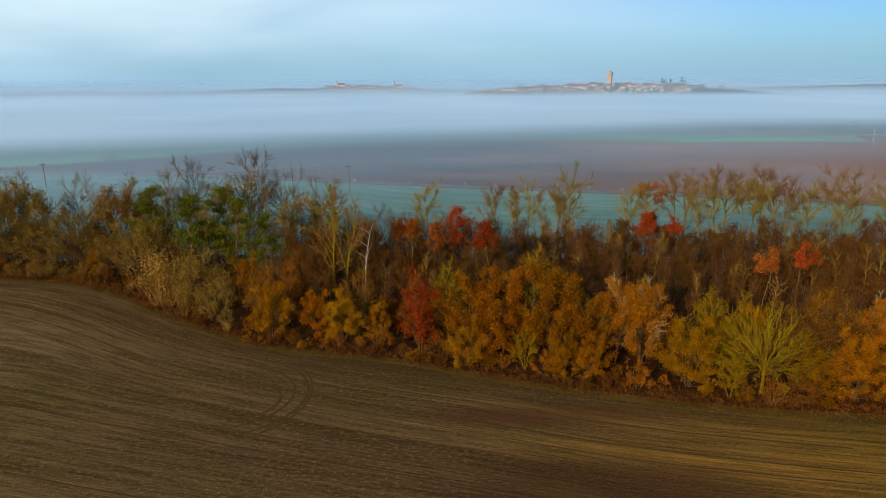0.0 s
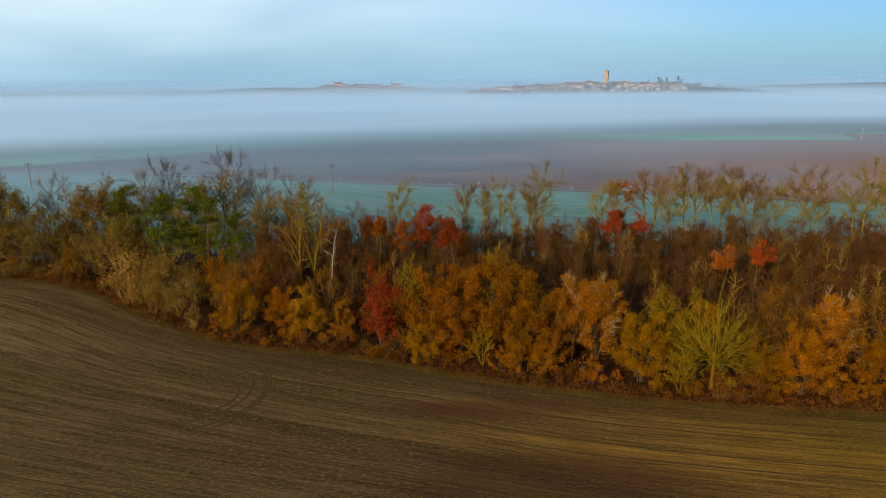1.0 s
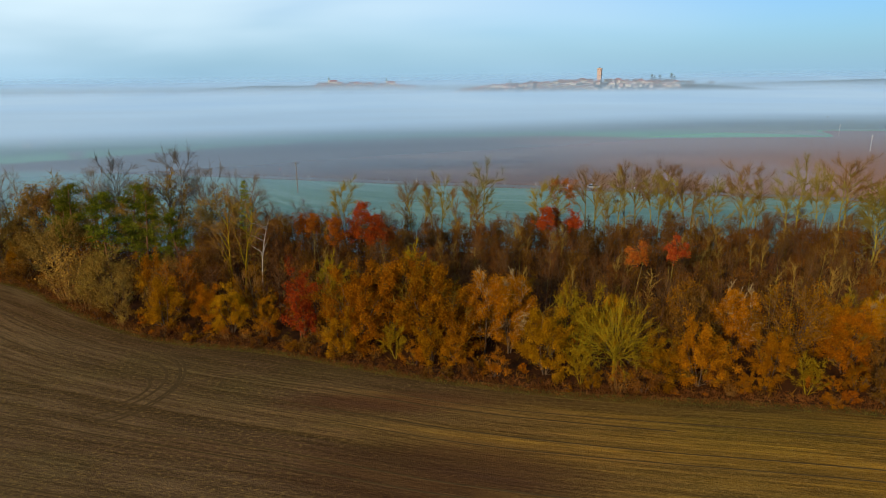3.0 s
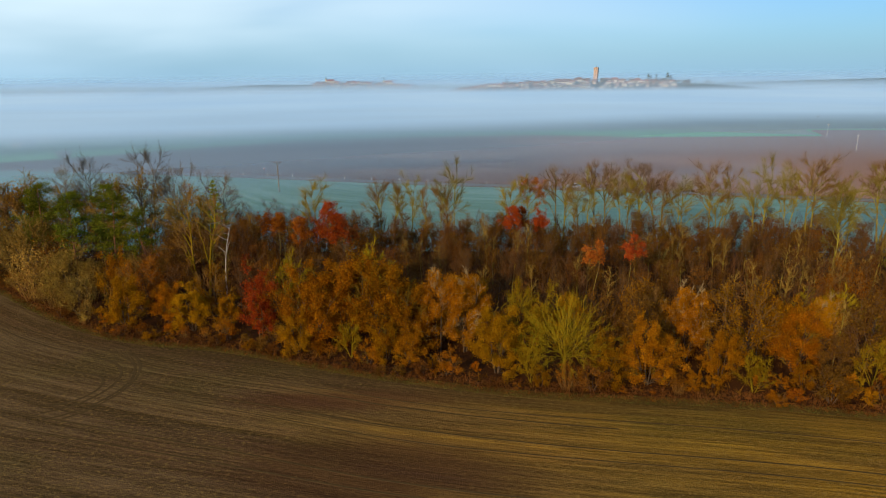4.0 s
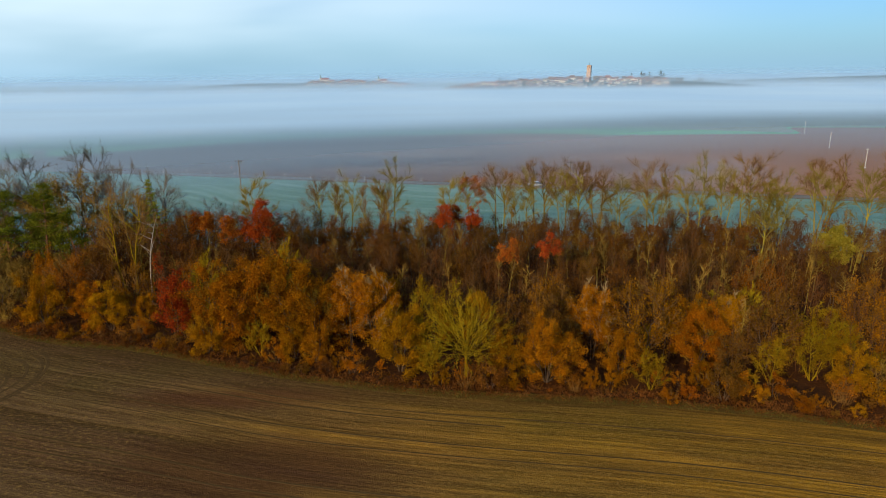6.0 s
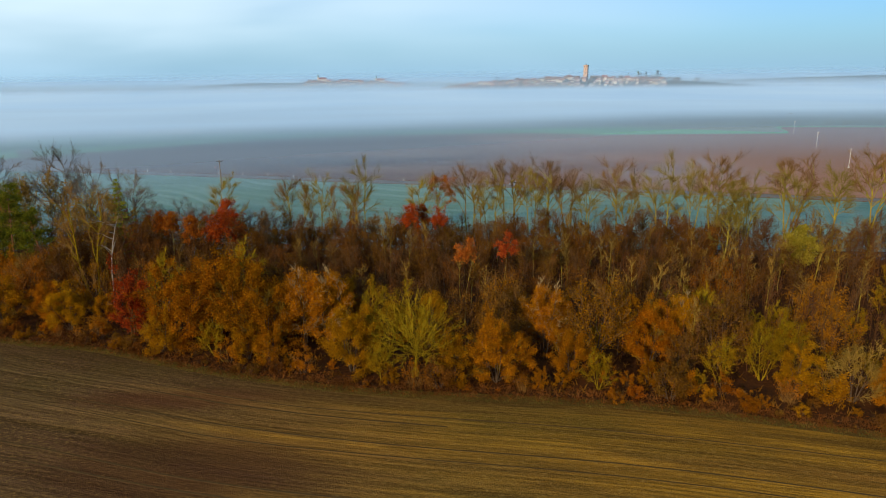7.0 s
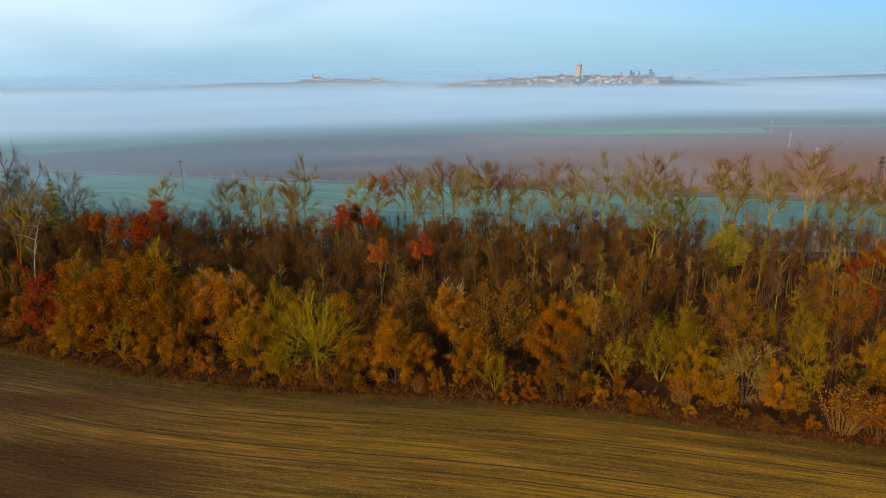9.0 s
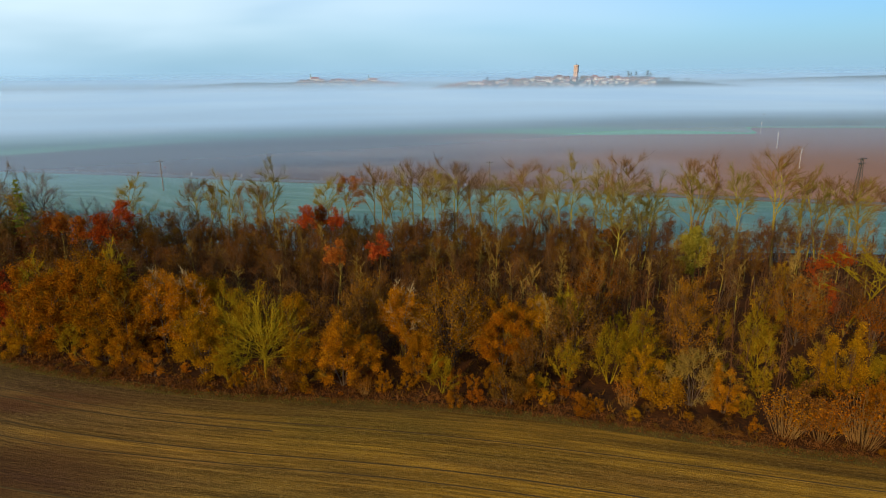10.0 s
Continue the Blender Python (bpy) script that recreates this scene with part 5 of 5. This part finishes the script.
def walls_mesh(w, d, h, rise, hip, mat):
    bm = bmesh.new()
    block(bm, -w / 2, w / 2, -d / 2, d / 2, -3, h)
    if not hip:
        v = [bm.verts.new(p) for p in ((-w / 2, -d / 2, h), (-w / 2, d / 2, h), (-w / 2, 0, h + rise), (w / 2, -d / 2, h), (w / 2, d / 2, h), (w / 2, 0, h + rise))]
        bm.faces.new((v[0], v[2], v[1]))
        bm.faces.new((v[3], v[4], v[5]))
    return bm_mesh("wall", bm, mat)


def roof_mesh(w, d, h, rise, hip, mat):
    bm = bmesh.new()
    e, t = 0.5, 0.3
    k = w / 2 - d / 2.6 if hip else w / 2 + e
    outer = ((-w / 2 - e, -d / 2 - e, h - 0.2), (w / 2 + e, -d / 2 - e, h - 0.2), (w / 2 + e, d / 2 + e, h - 0.2), (-w / 2 - e, d / 2 + e, h - 0.2))
    lo = [bm.verts.new(p) for p in outer]
    hi = [bm.verts.new((x, y, z + t)) for x, y, z in outer]
    r0, r1 = bm.verts.new((-k, 0, h + rise + t)), bm.verts.new((k, 0, h + rise + t))
    for q in ((hi[0], hi[1], r1, r0), (hi[2], hi[3], r0, r1), (hi[1], hi[2], r1), (hi[3], hi[0], r0), tuple(lo[::-1])):
        bm.faces.new(q)
    for i in range(4):
        j = (i + 1) % 4
        bm.faces.new((lo[i], lo[j], hi[j], hi[i]))
    return bm_mesh("roof", bm, mat)


HOUSES = {}


def house(name, label, category, group, key, x, y, z, turn, w, d, h, rise, wall, tile, hip=False, chimney=True, windows=3):
    """A plastered house with a pitched roof; alike houses share their meshes."""
    m = pose(x, y, z, 0, 0, turn)
    if key in HOUSES:
        ob = copy_thing(HOUSES[key], m)
        ob["label"] = label
        return ob
    ob = tagged(new(name), label, category, group)
    ob.matrix_basis = m
    part("wall", walls_mesh(w, d, h, rise, hip, PLASTER[wall]), ob)
    rf = part("roof", roof_mesh(w, d, h, rise, hip, TILES[tile]), ob)
    if chimney:
        bm = bmesh.new()
        block(bm, w * 0.18, w * 0.18 + 0.8, -0.4, 0.4, h + rise * 0.5, h + rise + 1.1)
        part("chimney", bm_mesh("chimney", bm, PLASTER[wall]), rf)
    for i in range(windows):
        for zz in ((1.2, 4.0) if h > 5 else (1.2,)):
            bm = bmesh.new()
            cx = -w / 2 + w * (i + 0.5) / windows
            block(bm, cx - 0.55, cx + 0.55, -d / 2 - 0.04, -d / 2 + 0.1, zz, zz + 1.4)
            part("window", bm_mesh("window", bm, PANE), ob)
    HOUSES[key] = ob
    return ob


WALL_WORD, TILE_WORD = ("white", "cream", "rose"), ("red-tiled", "brown-tiled", "grey-slated")
town = random.Random(77)
spots = []
for i in range(1500):
    x = town.uniform(15, 520)
    y = town.uniform(1405, 1500)
    z = land(x, y)
    if z < -1 or len(spots) > 150 or any(abs(x - a) < 7.5 and abs(y - b) < 11 for a, b in spots) or (abs(x - 349) < 14 and y > 1465):
        continue
    spots.append((x, y))
    v = town.choice((0, 0, 0, 0, 0, 2, 0, 1))
    t = town.choice((0, 0, 1, 1, 0, 2))
    s = town.choice((0, 1, 2))
    w, d, h, rise = ((7.5, 6, 4.6, 2.2), (9, 7, 5.6, 2.4), (11.5, 7, 5.2, 2.3))[s]
    house("town_house", WALL_WORD[v] + " plastered town house with a " + TILE_WORD[t] + " roof", "house", "houses of the hill town", (v, t, s), x, y, z,
          town.choice((0, 90, 20, -25, 70)) + town.uniform(-8, 8), w, d, h, rise, v, t)
for x, y, t in ((262, 1478, 1), (312, 1486, 1), (392, 1484, 0), (442, 1480, 0), (285, 1462, 1), (476, 1470, 1)):
    house("villa", "large white villa with a hipped brown roof near the tower", "house", "villas round the tower", ("villa", t), x, y, land(x, y), town.uniform(-12, 12), 18, 11, 5.0, 5.0, 0, t, True, True, 5)
for x, y in ((292, 1428), (318, 1424), (352, 1420)):
    house("apartment_block", "pale flat-fronted apartment block below the tower", "building", "apartment blocks", "block", x, y, land(x, y), 4, 13, 9, 7.0, 1.0, 0, 2, True, False, 5)
spots = []
for i in range(400):
    x = town.uniform(-430, 60)
    y = town.uniform(2110, 2215)
    z = land(x, y)
    if z < -2 or len(spots) > 52 or any(abs(x - a) < 12 and abs(y - b) < 18 for a, b in spots):
        continue
    spots.append((x, y))
    v, t = town.choice((0, 0, 2, 1)), town.choice((0, 0, 1))
    house("village_house", WALL_WORD[v] + " village house with a " + TILE_WORD[t] + " roof, far in the haze", "house", "houses of the far village", ("far", v, t), x, y, z,
          town.choice((0, 90, 30)) + town.uniform(-8, 8), 12, 8, 4.5, 4.0, v, t, False, False, 0)


def keep_tower(x, y, h, w):
    z = land(x, y)
    ob = thing("stone_tower", "tall square stone tower above the hill town", "tower", "", x, y, z, -28)
    bm = bmesh.new()
    block(bm, -w / 2, w / 2, -w / 2, w / 2, -4, h - 2)
    part("shaft", bm_mesh("shaft", bm, STONE, 0.2), ob)
    bm = bmesh.new()
    block(bm, -w / 2 - 0.5, w / 2 + 0.5, -w / 2 - 0.5, w / 2 + 0.5, h - 2, h)
    part("parapet", bm_mesh("parapet", bm, STONE, 0.15), ob)
    bm = bmesh.new()
    rod(bm, (0, 0, h), (0, 0, h + 1.6), w * 0.42, 0.3, 4)
    part("cap", bm_mesh("cap", bm, TILES[1]), ob)
    bm = bmesh.new()
    rod(bm, (0, 0, h + 1.4), (0, 0, h + 6), 0.2, 0.12)
    part("mast", bm_mesh("mast", bm, STEEL), ob)
    for a, b in ((h * 0.45, 0), (h * 0.7, 0), (h * 0.85, 2.2), (h * 0.85, -2.2)):
        bm = bmesh.new()
        block(bm, b - 0.5, b + 0.5, -w / 2 - 0.1, -w / 2 + 0.1, a, a + 2.0)
        part("window", bm_mesh("window", bm, PANE), ob)


keep_tower(349.5, 1484, 31, 9.0)


def church(x, y):
    z = land(x, y)
    ob = thing("church", "white village church with a pointed dark steeple", "church", "", x, y, z, 15)
    part("wall", walls_mesh(26, 12, 9, 6, False, PLASTER[0]), ob)
    part("roof", roof_mesh(26, 12, 9, 6, False, TILES[0]), ob)
    bm = bmesh.new()
    block(bm, -17, -11, -3, 3, -2, 15)
    part("bell_tower", bm_mesh("bell_tower", bm, PLASTER[0], 0.1), ob)
    bm = bmesh.new()
    rod(bm, (-14, 0, 15), (-14, 0, 18.5), 3.8, 1.8, 8)
    rod(bm, (-14, 0, 18.4), (-14, 0, 27), 1.9, 0.1, 8)
    part("spire", bm_mesh("spire", bm, COPPER), ob)


church(-384, 2196)
church(-190, 2204)

for x, y, tn, w, d, h, rise, label in ((-252, 402, 60, 9, 11, 4.2, 4.2, "white gabled farmhouse half lost in the fog"), (-268, 450, 20, 11, 9, 4.0, 3.6, "white farmhouse fading into the fog"),
                                       (-214, 494, 80, 8, 9, 3.6, 3.4, "small white house fading into the fog"), (-205, 492, 80, 8, 9, 3.6, 3.4, "small white house fading into the fog"),
                                       (-128, 560, 10, 10, 8, 4.0, 3.6, "white house deep in the fog"), (-96, 590, 10, 14, 8, 3.4, 3.0, "long low house deep in the fog")):
    house("farmhouse", label, "house", "farmhouses in the fog", (w, d, h, tn), x, y, land(x, y), tn, w, d, h, rise, 0, 2, False, True, 2)
house("barn", "long low barn with a pale roof in the fog", "barn", "", "barn", -178, 500, land(-178, 500), 5, 34, 10, 2.8, 2.2, 0, 2, False, False, 0)
house("field_shed", "small dark shed at the edge of the ploughed field", "shed", "", "shed", -164, 299, land(-164, 299), 20, 5.5, 3.0, 1.9, 0.8, 3, 2, False, False, 0)

# ---- far trees ----
kind("far", "far_tree", "grey-brown leafless tree standing in the mist", "tree", "far trees in the mist", 10, (161, 162, 163),
     lambda w, h: grow(w, h, 3.6, 0.2, 14, 4, 3, 1.1, 0.16, 0.06, 1, 0.1, -0.4, 0.6, 0.4, 1, 0.5, 0.3, -0.5), (BARK, BARK, OLIVE))
kind("farpine", "far_pine", "dark pointed conifer on the hill", "tree", "conifers on the hill", 16, (165,),
     lambda w, h: spruce(w, h), (BARK_PINE, BARK_PINE, NEEDLE), "needles")
far = random.Random(31)
for i in range(90):
    x = far.uniform(110, 420)
    y = 416 + 0.10 * (x - 110) + far.uniform(0, 34)
    plant("far", x, y, far.uniform(3.8, 5.6), wide=1.5)
for i in range(26):
    x = far.uniform(225, 330)
    y = 392 + far.uniform(0, 30)
    plant("far", x, y, far.uniform(3.8, 5.6), wide=1.5)
for x, y, h in ((128, 172.5, 5), (171, 166, 7), (-140, 236, 4)):
    plant("far", x, y, h)
kind("hill", "hill_tree", "bare dark tree among the houses on the hill", "tree", "trees on the far hills", 10, (171, 172, 173),
     lambda w, h: grow(w, h, 3.8, 0.25, 12, 3, 2, 1.2, 0.3, 0.1, 1, 0.05, -0.6, 0.6, 0.4, 4, 0.9, 0.4, -0.9), (BARK, BARK, OLIVE))
for i in range(230):
    x = far.uniform(20, 560)
    y = far.uniform(1400, 1500)
    if land(x, y) > 0:
        plant("hill", x, y, far.uniform(6, 11), wide=1.3)
for x, h in ((432, 15), (446, 17), (470, 20), (478, 17), (486, 19), (508, 15), (515, 22), (521, 16), (150, 16), (262, 13), (196, 15), (560, 12), (604, 13)):
    y = 1486 + far.uniform(-8, 8)
    plant("farpine" if h > 14 and h != 15 else "hill", x, y, h, wide=1.5)
for i in range(70):
    x = far.uniform(-460, 40)
    y = far.uniform(2120, 2215)
    if land(x, y) > -3:
        plant("hill", x, y, far.uniform(7, 13), wide=1.6)

# ---- fog ----
def sheet(name, xs, ys, height, mat, label, back=lambda x, y: y):
    verts, faces = [], []
    for x in xs:
        for y in ys:
            verts.append((x, back(x, y), height(x, y)))
    k = len(ys)
    for i in range(len(xs) - 1):
        for j in range(k - 1):
            faces.append((i * k + j, (i + 1) * k + j, (i + 1) * k + j + 1, i * k + j + 1))
    me = mesh_of(name, verts, faces, mat)
    me.polygons.foreach_set("use_smooth", [True] * len(faces))
    return tagged(new(name, me), label, "fog", kind="stuff")


# thin translucent sheets stand in for fog depth, shaped to the camera's view
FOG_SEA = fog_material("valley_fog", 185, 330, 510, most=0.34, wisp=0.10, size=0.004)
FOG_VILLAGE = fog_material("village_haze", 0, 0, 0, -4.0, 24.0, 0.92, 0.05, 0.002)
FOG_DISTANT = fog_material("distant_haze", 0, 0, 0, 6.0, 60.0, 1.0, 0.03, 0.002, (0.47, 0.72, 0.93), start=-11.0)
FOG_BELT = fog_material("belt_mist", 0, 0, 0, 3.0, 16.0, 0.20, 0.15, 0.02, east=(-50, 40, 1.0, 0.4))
fx = lin(-4200, -700, 10) + lin(-700, 700, 60) + lin(700, 4200, 10) + [4200]
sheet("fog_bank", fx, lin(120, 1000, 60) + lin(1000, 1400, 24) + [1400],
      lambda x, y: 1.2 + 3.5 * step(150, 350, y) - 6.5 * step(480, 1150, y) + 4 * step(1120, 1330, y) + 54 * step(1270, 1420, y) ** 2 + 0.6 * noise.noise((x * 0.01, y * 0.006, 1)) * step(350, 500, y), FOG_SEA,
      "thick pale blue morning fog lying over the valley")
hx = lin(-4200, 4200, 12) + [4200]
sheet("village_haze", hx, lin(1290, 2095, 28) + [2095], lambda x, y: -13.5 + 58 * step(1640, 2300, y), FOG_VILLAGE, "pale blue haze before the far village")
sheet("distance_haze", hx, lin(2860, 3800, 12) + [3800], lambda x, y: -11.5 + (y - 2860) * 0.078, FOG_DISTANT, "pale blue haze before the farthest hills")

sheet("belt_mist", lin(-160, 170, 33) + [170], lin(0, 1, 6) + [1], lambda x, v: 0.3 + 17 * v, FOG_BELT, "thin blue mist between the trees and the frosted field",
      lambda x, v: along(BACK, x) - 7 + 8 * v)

# plants of a kind that found no place are taken out
for made, h0, used in KINDS.values():
    for ob, u in zip(made, used):
        if not u:
            for o in (*ob.children_recursive, ob):
                bpy.data.objects.remove(o)
